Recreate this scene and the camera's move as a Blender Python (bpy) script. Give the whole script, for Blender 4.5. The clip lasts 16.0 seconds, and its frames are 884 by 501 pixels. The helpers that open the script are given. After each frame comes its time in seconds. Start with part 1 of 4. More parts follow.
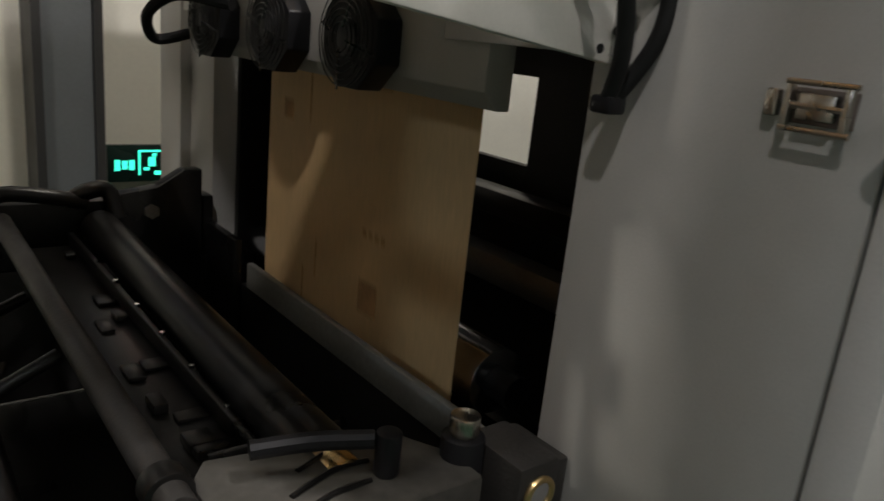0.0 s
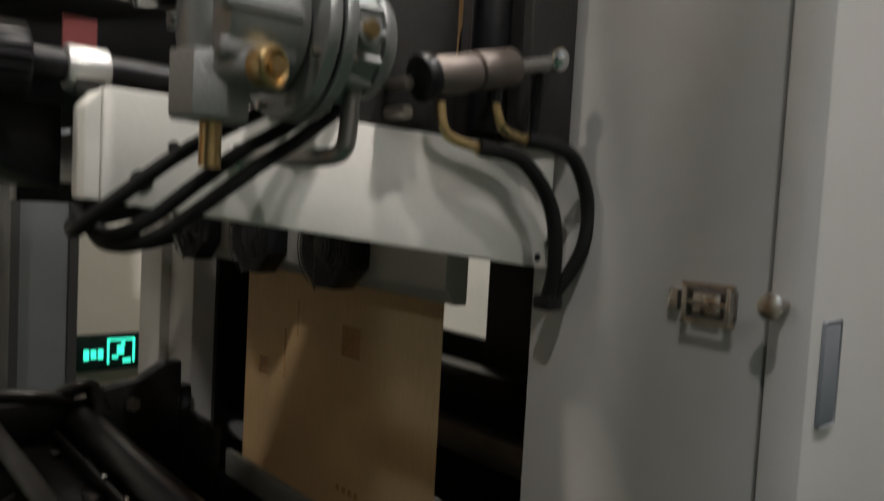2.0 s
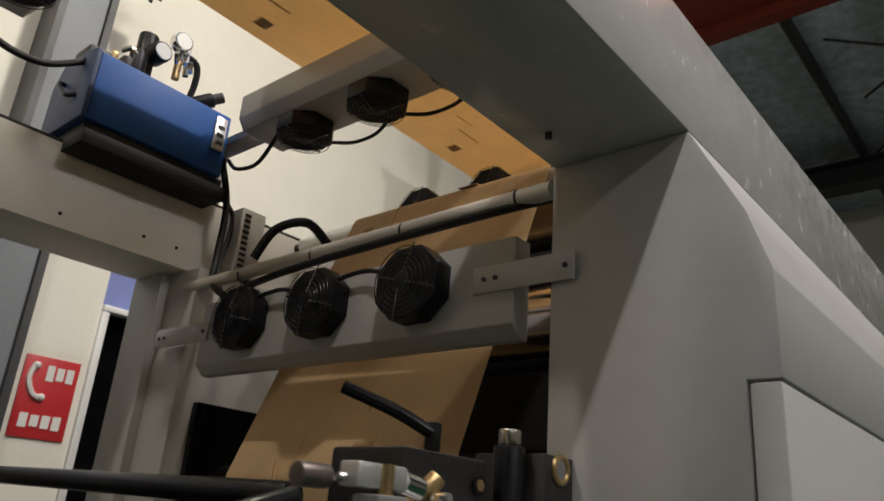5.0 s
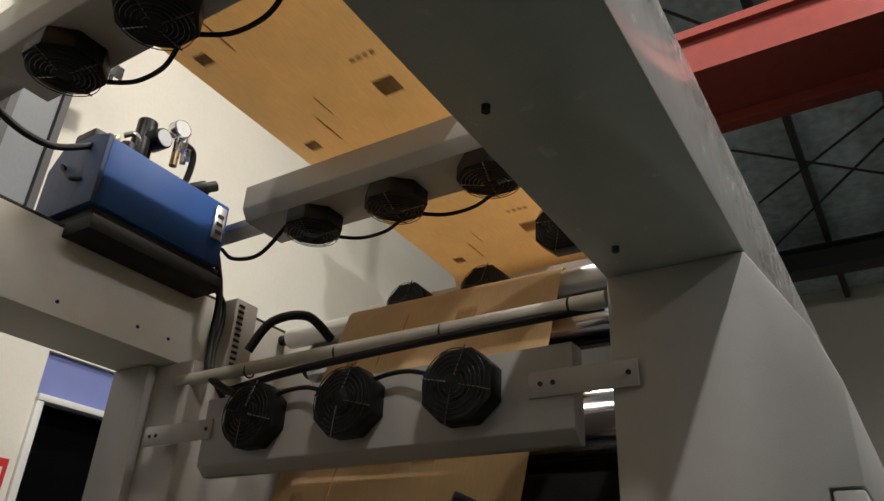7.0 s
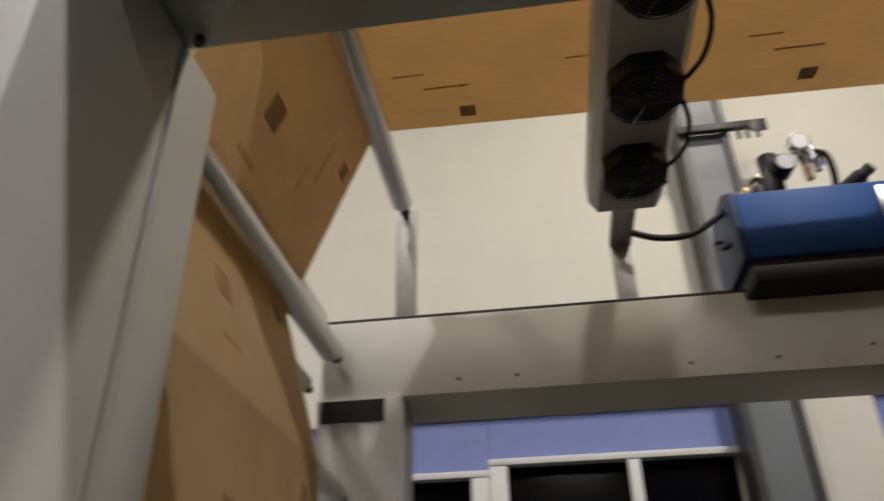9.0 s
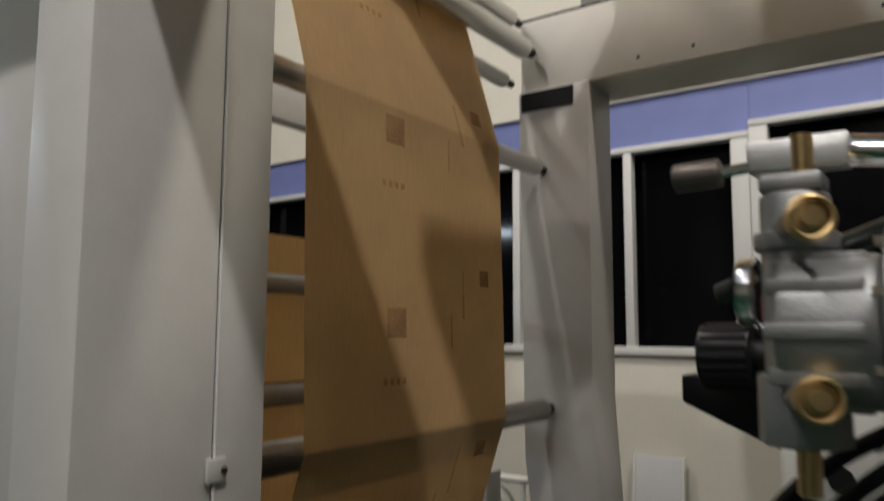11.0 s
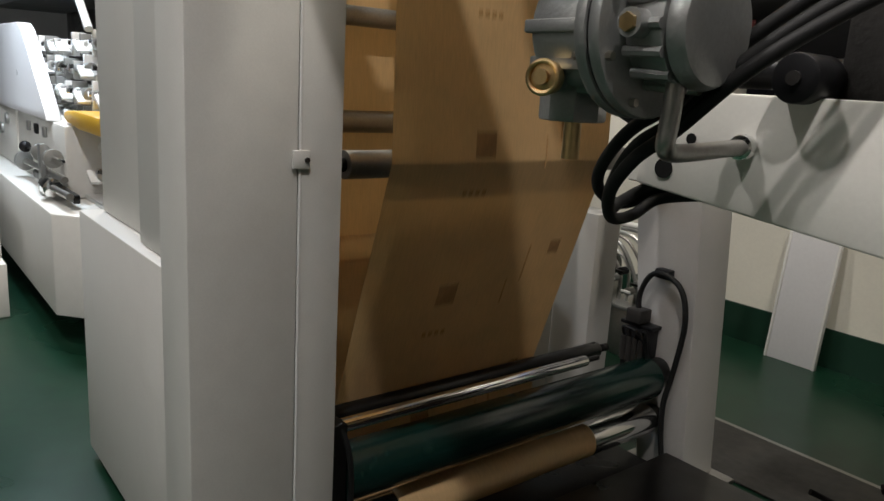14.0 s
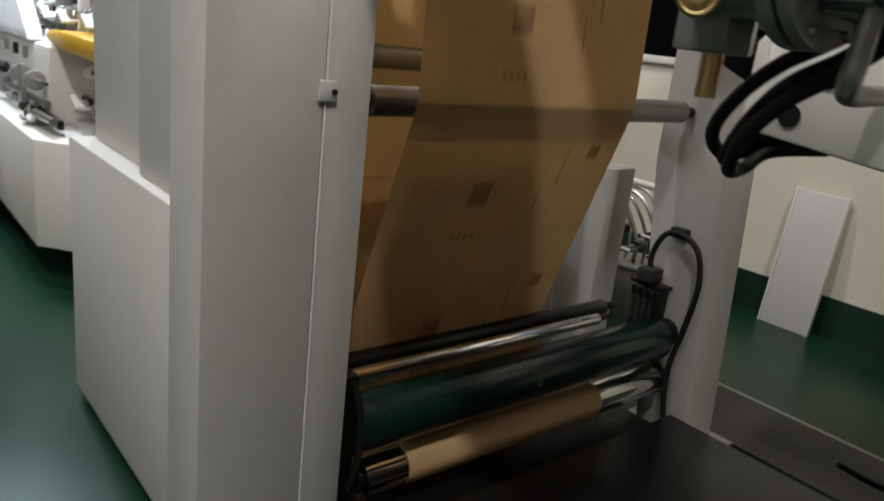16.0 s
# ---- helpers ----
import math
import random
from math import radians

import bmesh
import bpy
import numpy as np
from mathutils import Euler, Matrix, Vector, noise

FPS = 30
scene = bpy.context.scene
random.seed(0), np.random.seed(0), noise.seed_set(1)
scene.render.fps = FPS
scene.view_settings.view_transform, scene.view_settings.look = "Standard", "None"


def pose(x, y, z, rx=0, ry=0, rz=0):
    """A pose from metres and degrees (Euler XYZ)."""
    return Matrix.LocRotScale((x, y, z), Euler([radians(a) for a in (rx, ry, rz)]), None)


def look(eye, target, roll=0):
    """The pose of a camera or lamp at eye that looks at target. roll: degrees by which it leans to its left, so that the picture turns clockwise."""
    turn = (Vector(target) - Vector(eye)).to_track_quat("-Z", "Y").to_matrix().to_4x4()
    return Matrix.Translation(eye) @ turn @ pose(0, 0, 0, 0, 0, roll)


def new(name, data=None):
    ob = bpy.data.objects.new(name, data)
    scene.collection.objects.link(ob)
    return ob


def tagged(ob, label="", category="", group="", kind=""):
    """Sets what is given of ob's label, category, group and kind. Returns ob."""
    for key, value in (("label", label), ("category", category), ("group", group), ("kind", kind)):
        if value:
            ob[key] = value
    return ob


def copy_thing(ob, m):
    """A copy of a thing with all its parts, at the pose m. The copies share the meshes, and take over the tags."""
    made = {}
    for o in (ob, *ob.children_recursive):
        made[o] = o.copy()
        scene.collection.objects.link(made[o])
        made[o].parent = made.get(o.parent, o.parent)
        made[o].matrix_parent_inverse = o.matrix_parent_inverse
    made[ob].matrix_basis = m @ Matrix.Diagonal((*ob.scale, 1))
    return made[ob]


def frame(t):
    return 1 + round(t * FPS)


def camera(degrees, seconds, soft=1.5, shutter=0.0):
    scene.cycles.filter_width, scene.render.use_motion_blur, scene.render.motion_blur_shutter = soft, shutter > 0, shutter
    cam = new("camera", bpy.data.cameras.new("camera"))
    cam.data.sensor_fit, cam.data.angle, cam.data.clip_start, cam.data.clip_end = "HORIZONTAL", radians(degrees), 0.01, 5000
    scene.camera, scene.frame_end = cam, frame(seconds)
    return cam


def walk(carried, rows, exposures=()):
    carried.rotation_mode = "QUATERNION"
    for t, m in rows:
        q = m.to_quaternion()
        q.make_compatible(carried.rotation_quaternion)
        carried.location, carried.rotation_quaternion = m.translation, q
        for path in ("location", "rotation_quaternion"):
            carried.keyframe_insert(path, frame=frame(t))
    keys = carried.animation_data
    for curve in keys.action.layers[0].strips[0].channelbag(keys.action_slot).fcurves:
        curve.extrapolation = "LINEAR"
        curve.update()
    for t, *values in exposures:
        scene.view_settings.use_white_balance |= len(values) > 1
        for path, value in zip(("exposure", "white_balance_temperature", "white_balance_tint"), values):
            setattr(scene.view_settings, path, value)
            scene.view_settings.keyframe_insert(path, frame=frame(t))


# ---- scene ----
cam = camera(61.5, 16.0, 1.5, 0.6)
PATH = [
    (0.0, (0.0000, 0.0000, 1.2200), (1.2090, 1.4946, 0.6682), 6.04),
    (0.5, (-0.0387, -0.0316, 1.2200), (1.2464, 1.4128, 0.7081), 5.69),
    (1.0, (-0.0608, -0.0427, 1.2282), (1.2223, 1.4235, 0.7764), 4.82),
    (1.5, (-0.0785, -0.0677, 1.2424), (1.2149, 1.4187, 0.8993), 3.65),
    (2.0, (-0.1170, -0.1153, 1.2934), (1.1951, 1.3896, 1.1750), 3.11),
    (2.5, (-0.1244, -0.1828, 1.3608), (1.1372, 1.3615, 1.5141), 2.01),
    (3.0, (-0.1491, -0.2651, 1.4056), (1.0293, 1.3223, 1.7078), 2.73),
    (3.5, (-0.2083, -0.3091, 1.4709), (0.9724, 1.2416, 1.9195), 4.52),
    (6.0, (-0.6121, 0.0967, 1.5403), (0.8697, 1.1313, 2.3970), 3.32),
    (6.5, (-0.6755, 0.1480, 1.5444), (0.7917, 1.1320, 2.4819), 3.51),
    (7.0, (-0.7026, 0.1437, 1.5362), (0.7794, 1.1227, 2.4557), 2.93),
    (7.5, (-0.6910, 0.1159, 1.5444), (0.6403, 1.3146, 2.4336), -0.00),
    (8.0, (-0.5609, 0.0788, 1.5301), (0.3168, 1.5599, 2.5480), -1.28),
    (8.5, (-0.4104, 0.0410, 1.5199), (-0.1607, 1.7443, 2.5380), 0.12),
    (9.0, (-0.3506, -0.0180, 1.5076), (-0.5815, 1.6880, 2.5256), -1.16),
    (9.5, (-0.2398, -0.0919, 1.4893), (-0.8351, 1.6446, 2.2831), 2.07),
    (10.0, (-0.0640, -0.1503, 1.4750), (-0.9083, 1.5480, 2.1096), -0.21),
    (12.5, (0.5617, -0.1625, 1.3872), (-0.8739, 1.1727, 0.9923), 2.65),
    (13.0, (0.6360, -0.1129, 1.3816), (-0.8744, 1.1259, 0.9527), 3.07),
    (13.5, (0.6498, -0.0964, 1.3816), (-0.8808, 1.1150, 0.9460), 3.48),
    (14.0, (0.6480, -0.0918, 1.3802), (-0.8810, 1.1217, 0.9447), 3.38),
    (14.5, (0.6391, -0.0903, 1.3690), (-0.9018, 1.0966, 0.9034), 4.32),
    (15.0, (0.6207, -0.0816, 1.3529), (-0.9153, 1.0773, 0.8074), 5.61),
    (15.5, (0.5895, -0.0904, 1.3456), (-0.9003, 1.0872, 0.7179), 6.43),
    (16.0, (0.4978, -0.1145, 1.3447), (-0.9570, 1.1364, 0.7802), 6.67),
]
walk(cam, [(t, look(eye, target, roll)) for t, eye, target, roll in PATH],
     [(0.0, 0.18), (2.5, 0.08), (3.5, -0.14), (6.5, -0.1), (8.0, -0.34), (9.5, -0.46), (12.5, 0.02), (16.0, 0.08)])

# ---- world and lamps ----
world = bpy.data.worlds.new("hall_air")
scene.world = world
world.use_nodes = True
world.node_tree.nodes["Background"].inputs[0].default_value = (0.8, 0.88, 1.0, 1)
world.node_tree.nodes["Background"].inputs[1].default_value = 0.007


def hall_lamp(x, y, z, size, power, colour, bare=False):
    d = bpy.data.lights.new("hall_light", "POINT" if bare else "AREA")
    d.energy, d.color = power, colour
    if bare:
        d.shadow_soft_size = size / 2
    else:
        d.shape, d.size = "DISK", size
    ob = new("hall_light", d)
    ob.location = (x, y, z)
    return ob


WARM, SOFT, COOL = (1.0, 0.95, 0.925), (1.0, 0.93, 0.82), (0.74, 0.87, 1.0)
hall_lamp(-1.7, -1.15, 6.0, 0.16, 110, WARM)
hall_lamp(1.9, -1.15, 6.0, 0.16, 165, WARM)
# unseen lamp added as fill for the front faces
hall_lamp(-3.4, -5.6, 5.4, 0.3, 35, WARM)
hall_lamp(2.3, -4.6, 5.2, 0.3, 35, WARM, bare=True)
hall_lamp(0.1, -4.6, 5.1, 0.2, 220, WARM, bare=True)
hall_lamp(1.2, 1.5, 6.3, 0.4, 138, SOFT)
hall_lamp(-3.5, 1.2, 6.3, 0.3, 115, SOFT)
# unseen low lamp added to brighten the next unit's hood and base
hall_lamp(-4.3, 0.58, 2.6, 0.3, 50, COOL)


# ---- materials ----
def mat(name, colour, rough=0.5, metal=0.0, spread=0.12, grain=40.0, bump=0.0, coat=0.0, dirt=0.0, dirt_colour=(0.05, 0.04, 0.03),
        stretch=(1, 1, 1), spec=0.5, emit=0.0, through_light=0.0):
    m = bpy.data.materials.new(name)
    m.use_nodes = True
    nt = m.node_tree
    n, link = nt.nodes, nt.links
    b = n["Principled BSDF"]
    tc = n.new("ShaderNodeTexCoord")
    mp = n.new("ShaderNodeMapping")
    mp.inputs["Scale"].default_value = stretch
    link.new(tc.outputs["Object"], mp.inputs[0])
    fine = n.new("ShaderNodeTexNoise")
    fine.inputs["Scale"].default_value, fine.inputs["Detail"].default_value = grain, 6
    big = n.new("ShaderNodeTexNoise")
    big.inputs["Scale"].default_value, big.inputs["Detail"].default_value = grain * 0.07, 4
    link.new(mp.outputs[0], fine.inputs[0])
    link.new(tc.outputs["Object"], big.inputs[0])
    add = n.new("ShaderNodeMath")
    add.operation = "ADD"
    link.new(fine.outputs["Fac"], add.inputs[0])
    link.new(big.outputs["Fac"], add.inputs[1])
    ramp = n.new("ShaderNodeMapRange")
    ramp.inputs["From Min"].default_value, ramp.inputs["From Max"].default_value = 0.7, 1.3
    ramp.inputs["To Min"].default_value, ramp.inputs["To Max"].default_value = 1 - spread, 1 + spread
    link.new(add.outputs[0], ramp.inputs[0])
    scale = n.new("ShaderNodeVectorMath")
    scale.operation = "SCALE"
    scale.inputs[0].default_value = colour
    link.new(ramp.outputs[0], scale.inputs["Scale"])
    out_colour = scale.outputs[0]
    if dirt:
        spots = n.new("ShaderNodeTexNoise")
        spots.inputs["Scale"].default_value, spots.inputs["Detail"].default_value = 5.0, 9
        link.new(tc.outputs["Object"], spots.inputs[0])
        cut = n.new("ShaderNodeMapRange")
        cut.inputs["From Min"].default_value, cut.inputs["From Max"].default_value = 0.56, 0.8
        cut.inputs["To Max"].default_value = dirt
        link.new(spots.outputs["Fac"], cut.inputs[0])
        mix = n.new("ShaderNodeMix")
        mix.data_type = "RGBA"
        mix.inputs[7].default_value = (*dirt_colour, 1)
        link.new(cut.outputs[0], mix.inputs[0])
        link.new(out_colour, mix.inputs[6])
        out_colour = mix.outputs[2]
    link.new(out_colour, b.inputs["Base Color"])
    b.inputs["Metallic"].default_value = metal
    b.inputs["Coat Weight"].default_value = coat
    b.inputs["Specular IOR Level"].default_value = spec
    rr = n.new("ShaderNodeMapRange")
    rr.inputs["From Min"].default_value, rr.inputs["From Max"].default_value = 0.3, 0.7
    rr.inputs["To Min"].default_value, rr.inputs["To Max"].default_value = max(0.03, rough - 0.08), min(1, rough + 0.08)
    link.new(big.outputs["Fac"], rr.inputs[0])
    link.new(rr.outputs[0], b.inputs["Roughness"])
    if bump:
        bp = n.new("ShaderNodeBump")
        bp.inputs["Strength"].default_value, bp.inputs["Distance"].default_value = bump, 0.002
        link.new(fine.outputs["Fac"], bp.inputs["Height"])
        link.new(bp.outputs[0], b.inputs["Normal"])
    if emit:
        b.inputs["Emission Color"].default_value = (*colour, 1)
        b.inputs["Emission Strength"].default_value = emit
    if through_light:
        tl = n.new("ShaderNodeBsdfTranslucent")
        tl.inputs[0].default_value = (0.74, 0.585, 0.345, 1)
        ms = n.new("ShaderNodeMixShader")
        ms.inputs[0].default_value = through_light
        link.new(b.outputs[0], ms.inputs[1])
        link.new(tl.outputs[0], ms.inputs[2])
        link.new(ms.outputs[0], n["Material Output"].inputs[0])
    return m


PAINT = mat("machine_paint", (0.44, 0.432, 0.41), 0.42, spread=0.04, grain=260, bump=0.12, dirt=0.12, dirt_colour=(0.3, 0.27, 0.22))
BEAMPAINT = mat("glossy_machine_paint", (0.49, 0.48, 0.455), 0.2, spread=0.04, grain=260, bump=0.06, dirt=0.12, dirt_colour=(0.3, 0.27, 0.22), coat=0.3)
CREAM = mat("cream_paint", (0.60, 0.59, 0.555), 0.56, spread=0.04, grain=260, bump=0.12, dirt=0.12, dirt_colour=(0.35, 0.3, 0.22))
KRAFT = mat("kraft_paper", (0.80, 0.575, 0.305), 0.6, spread=0.15, grain=90, stretch=(0.25, 3, 0.25), spec=0.3, through_light=0.40)
INK = mat("printed_ink", (0.42, 0.25, 0.115), 0.8, spread=0.35, grain=160, spec=0.2)
FAINT_INK = mat("faint_ink", (0.54, 0.325, 0.14), 0.8, spread=0.35, grain=160, spec=0.2)
BLACK = mat("black_plastic", (0.009, 0.009, 0.010), 0.38, spec=0.25, spread=0.2, grain=120, bump=0.1)
RUBBER = mat("black_hose_rubber", (0.007, 0.007, 0.007), 0.6, spec=0.3, spread=0.2, grain=150)
CAST = mat("dark_cast_iron", (0.027, 0.025, 0.023), 0.5, metal=0.2, spread=0.2, grain=140, bump=0.5, dirt=0.5, dirt_colour=(0.02, 0.017, 0.014))
OILY = mat("oily_dark_steel", (0.010, 0.0095, 0.009), 0.32, metal=0.4, spread=0.4, grain=60, dirt=0.5, dirt_colour=(0.01, 0.008, 0.007))
BLADE = mat("grey_blade_steel", (0.17, 0.17, 0.155), 0.5, metal=0.2, spread=0.15, grain=80, dirt=0.4, dirt_colour=(0.05, 0.045, 0.04))
STEEL = mat("worn_steel", (0.34, 0.33, 0.31), 0.36, metal=0.9, spread=0.12, grain=120, dirt=0.4, dirt_colour=(0.1, 0.08, 0.06))
ARMWHITE = mat("white_arm_paint", (0.76, 0.74, 0.68), 0.45, spread=0.03, grain=200, bump=0.1, dirt=0.15, dirt_colour=(0.4, 0.36, 0.3))
CYLGREY = mat("brown_grey_anodised", (0.14, 0.115, 0.10), 0.4, metal=0.5, spread=0.1, grain=100)
ALU = mat("aluminium", (0.70, 0.70, 0.68), 0.38, metal=0.85, spread=0.06, grain=120, bump=0.1, stretch=(1, 0.05, 1))
CASTALU = mat("cast_aluminium", (0.31, 0.315, 0.305), 0.4, metal=0.65, spread=0.07, grain=220, bump=0.25)
CHROME = mat("chrome", (0.80, 0.80, 0.80), 0.10, metal=1.0, spread=0.03, grain=50)
BRASS = mat("brass", (0.62, 0.45, 0.22), 0.3, metal=1.0, spread=0.12, grain=120)
BLUE = mat("blue_paint", (0.016, 0.085, 0.31), 0.5, spread=0.10, grain=150, bump=0.1, spec=0.3, dirt=0.2, dirt_colour=(0.03, 0.06, 0.14))
GREENRUB = mat("green_rubber", (0.004, 0.019, 0.015), 0.22, spread=0.15, grain=60)
FLOORGREEN = mat("green_epoxy_floor", (0.006, 0.030, 0.016), 0.3, spread=0.2, grain=12, dirt=0.35, dirt_colour=(0.02, 0.04, 0.025), spec=0.35)
BANDGREEN = mat("green_wall_paint", (0.006, 0.034, 0.019), 0.5, spread=0.1, grain=20)
WALLWHITE = mat("white_wall_paint", (0.80, 0.77, 0.68), 0.8, spread=0.03, grain=60, bump=0.15)
TRANSOM = mat("blue_film_panel", (0.20, 0.24, 0.52), 0.5, spread=0.06, grain=8)
FRAMEWHITE = mat("white_window_frame", (0.72, 0.72, 0.70), 0.4, spread=0.04, grain=80)
DARKGLASS = mat("dark_window_glass", (0.003, 0.003, 0.004), 0.06, spec=0.12, spread=0.1, grain=5)
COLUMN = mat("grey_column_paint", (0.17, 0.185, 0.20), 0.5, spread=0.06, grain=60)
# flange shading of the column, put into a darker colour
COLUMNSHADE = mat("shaded_column_paint", (0.05, 0.05, 0.052), 0.5, spread=0.1, grain=60)
REDSTEEL = mat("red_oxide_beam", (0.19, 0.034, 0.026), 0.7, spec=0.25, spread=0.12, grain=15)
FOIL = mat("roof_foil", (0.50, 0.60, 0.68), 0.5, metal=0.0, spread=0.4, grain=7, bump=1.0)
PURLIN = mat("dark_roof_steel", (0.03, 0.03, 0.032), 0.6, spread=0.2, grain=20)
REDSIGN = mat("red_sign", (0.55, 0.03, 0.035), 0.45, spread=0.04, grain=40)
WHITEINK = mat("white_print", (0.8, 0.78, 0.74), 0.5, spread=0.03, grain=40)
PINKLABEL = mat("pink_label", (0.62, 0.16, 0.15), 0.55, spread=0.05, grain=40)
GLOWGREEN = mat("exit_sign_glow", (0.05, 0.9, 0.62), 0.4, spread=0.02, grain=10, emit=1.3)
SIGNDARK = mat("exit_sign_face", (0.01, 0.03, 0.025), 0.3, spread=0.1, grain=20)
YELLOW = mat("yellow_cover", (0.62, 0.36, 0.03), 0.4, spread=0.06, grain=50)
BOARD = mat("white_board_plastic", (0.66, 0.66, 0.68), 0.35, spread=0.03, grain=60)
CONDUIT = mat("grey_plastic_conduit", (0.52, 0.49, 0.43), 0.5, spread=0.06, grain=80)
FRONTRAIL = mat("grimy_worn_steel", (0.075, 0.071, 0.063), 0.5, metal=0.3, spread=0.3, grain=45, dirt=0.8, dirt_colour=(0.015, 0.013, 0.011))
STRAP = mat("galvanised_strap", (0.42, 0.41, 0.39), 0.5, metal=0.4, spread=0.15, grain=90)
COPPER = mat("polished_print_roll", (0.60, 0.60, 0.64), 0.14, metal=1.0, spread=0.1, grain=30, stretch=(1, 0.1, 1))
GUARD = mat("dark_guard_wire", (0.012, 0.012, 0.013), 0.25, metal=0.0, spec=0.3, spread=0.1, grain=100)
PLATE = mat("worn_dark_concrete", (0.024, 0.023, 0.021), 0.6, spread=0.5, grain=30, bump=0.5, dirt=0.6, dirt_colour=(0.06, 0.056, 0.045))
SPOKE = mat("bright_guard_wire", (0.22, 0.22, 0.22), 0.18, metal=1.0, spread=0.1, grain=100)
SLEEVE = mat("polished_dark_tube", (0.055, 0.06, 0.058), 0.22, metal=0.7, spread=0.2, grain=60)
NICKEL = mat("nickel_plate", (0.50, 0.46, 0.40), 0.25, metal=1.0, spread=0.08, grain=100)


# ---- mesh helpers ----
def box(bm, x0, x1, y0, y1, z0, z1, bevel=0.0):
    r = bmesh.ops.create_cube(bm, size=1.0, matrix=Matrix.Translation(((x0 + x1) / 2, (y0 + y1) / 2, (z0 + z1) / 2))
                              @ Matrix.Diagonal((abs(x1 - x0), abs(y1 - y0), abs(z1 - z0), 1)))
    if bevel:
        edges = list({e for v in r["verts"] for e in v.link_edges})
        bmesh.ops.bevel(bm, geom=edges, offset=bevel, segments=2, profile=0.5, affect="EDGES")
    return bm


def rod(bm, a, b, r0, r1=None, seg=24, bevel=0.0):
    a, b = Vector(a), Vector(b)
    d = b - a
    m = Matrix.Translation((a + b) / 2) @ d.to_track_quat("Z", "Y").to_matrix().to_4x4()
    r = bmesh.ops.create_cone(bm, cap_ends=True, segments=seg, radius1=r0, radius2=r0 if r1 is None else r1, depth=d.length, matrix=m)
    if bevel:
        edges = [e for e in {e for v in r["verts"] for e in v.link_edges} if any(len(f.verts) > 4 for f in e.link_faces)]
        bmesh.ops.bevel(bm, geom=edges, offset=bevel, segments=2, profile=0.5, affect="EDGES")
    return bm


def ball(bm, c, r, squash=1.0):
    bmesh.ops.create_uvsphere(bm, u_segments=16, v_segments=10, radius=r, matrix=Matrix.Translation(c) @ Matrix.Diagonal((1, 1, squash, 1)))
    return bm


def ring(bm, c, axis, big, small, seg=32, sub=8, arc=1.0):
    q = Vector(axis).to_track_quat("Z", "Y").to_matrix().to_4x4()
    rows = []
    n = int(seg * arc) + (0 if arc == 1.0 else 1)
    for i in range(n):
        a = math.tau * i / seg
        row = []
        for j in range(sub):
            b = math.tau * j / sub
            p = Vector(((big + small * math.cos(b)) * math.cos(a), (big + small * math.cos(b)) * math.sin(a), small * math.sin(b)))
            row.append(bm.verts.new(Vector(c) + q @ p))
        rows.append(row)
    for i in range(n if arc == 1.0 else n - 1):
        for j in range(sub):
            bm.faces.new((rows[i][j], rows[(i + 1) % n][j], rows[(i + 1) % n][(j + 1) % sub], rows[i][(j + 1) % sub]))
    return bm


def smooth_path(points, steps=8):
    pts = [Vector(p) for p in points]
    out = []
    for i in range(len(pts) - 1):
        p0, p1, p2, p3 = pts[max(i - 1, 0)], pts[i], pts[i + 1], pts[min(i + 2, len(pts) - 1)]
        for k in range(steps):
            t = k / steps
            out.append(0.5 * ((2 * p1) + (p2 - p0) * t + (2 * p0 - 5 * p1 + 4 * p2 - p3) * t * t + (3 * p1 - p0 - 3 * p2 + p3) * t ** 3))
    return out + [pts[-1]]


def hose(bm, points, r, seg=10, steps=8):
    pts = smooth_path(points, steps) if len(points) > 2 else [Vector(p) for p in points]
    rows, up = [], None
    for i, p in enumerate(pts):
        d = (pts[min(i + 1, len(pts) - 1)] - pts[max(i - 1, 0)]).normalized()
        if up is None:
            up = d.orthogonal().normalized()
        up = (up - d * up.dot(d)).normalized()
        side = d.cross(up)
        rows.append([bm.verts.new(p + r * (math.cos(a) * up + math.sin(a) * side)) for a in [math.tau * k / seg for k in range(seg)]])
    for a, b in zip(rows, rows[1:]):
        for k in range(seg):
            bm.faces.new((a[k], a[(k + 1) % seg], b[(k + 1) % seg], b[k]))
    bm.faces.new(rows[0][::-1])
    bm.faces.new(rows[-1])
    return bm


def prism(bm, outline, axis, a, b, bevel=0.0):
    """A closed outline of (u, v) pushed along an axis: x: (y, z), y: (x, z), z: (x, y)."""
    def put(u, v, w):
        return {"x": (w, u, v), "y": (u, w, v), "z": (u, v, w)}[axis]
    low = [bm.verts.new(put(u, v, a)) for u, v in outline]
    high = [bm.verts.new(put(u, v, b)) for u, v in outline]
    faces = [bm.faces.new(low[::-1]), bm.faces.new(high)]
    n = len(outline)
    for i in range(n):
        faces.append(bm.faces.new((low[i], low[(i + 1) % n], high[(i + 1) % n], high[i])))
    bmesh.ops.recalc_face_normals(bm, faces=faces)
    if bevel:
        bmesh.ops.bevel(bm, geom=list({e for f in faces for e in f.edges}), offset=bevel, segments=2, profile=0.5, affect="EDGES")
    return bm


def part(name, bm, material, parent=None, label="", flat=False):
    me = bpy.data.meshes.new(name)
    bmesh.ops.recalc_face_normals(bm, faces=bm.faces)
    if not flat:
        for f in bm.faces:
            f.smooth = True
        for e in bm.edges:
            e.smooth = len(e.link_faces) == 2 and e.calc_face_angle(0) < 0.6
    bm.to_mesh(me)
    bm.free()
    me.materials.append(material)
    ob = new(name, me)
    if parent:
        ob.parent = parent
        if parent.parent is None:
            ob.matrix_parent_inverse = parent.matrix_basis.inverted()
    if label:
        ob["label"] = label
    return ob


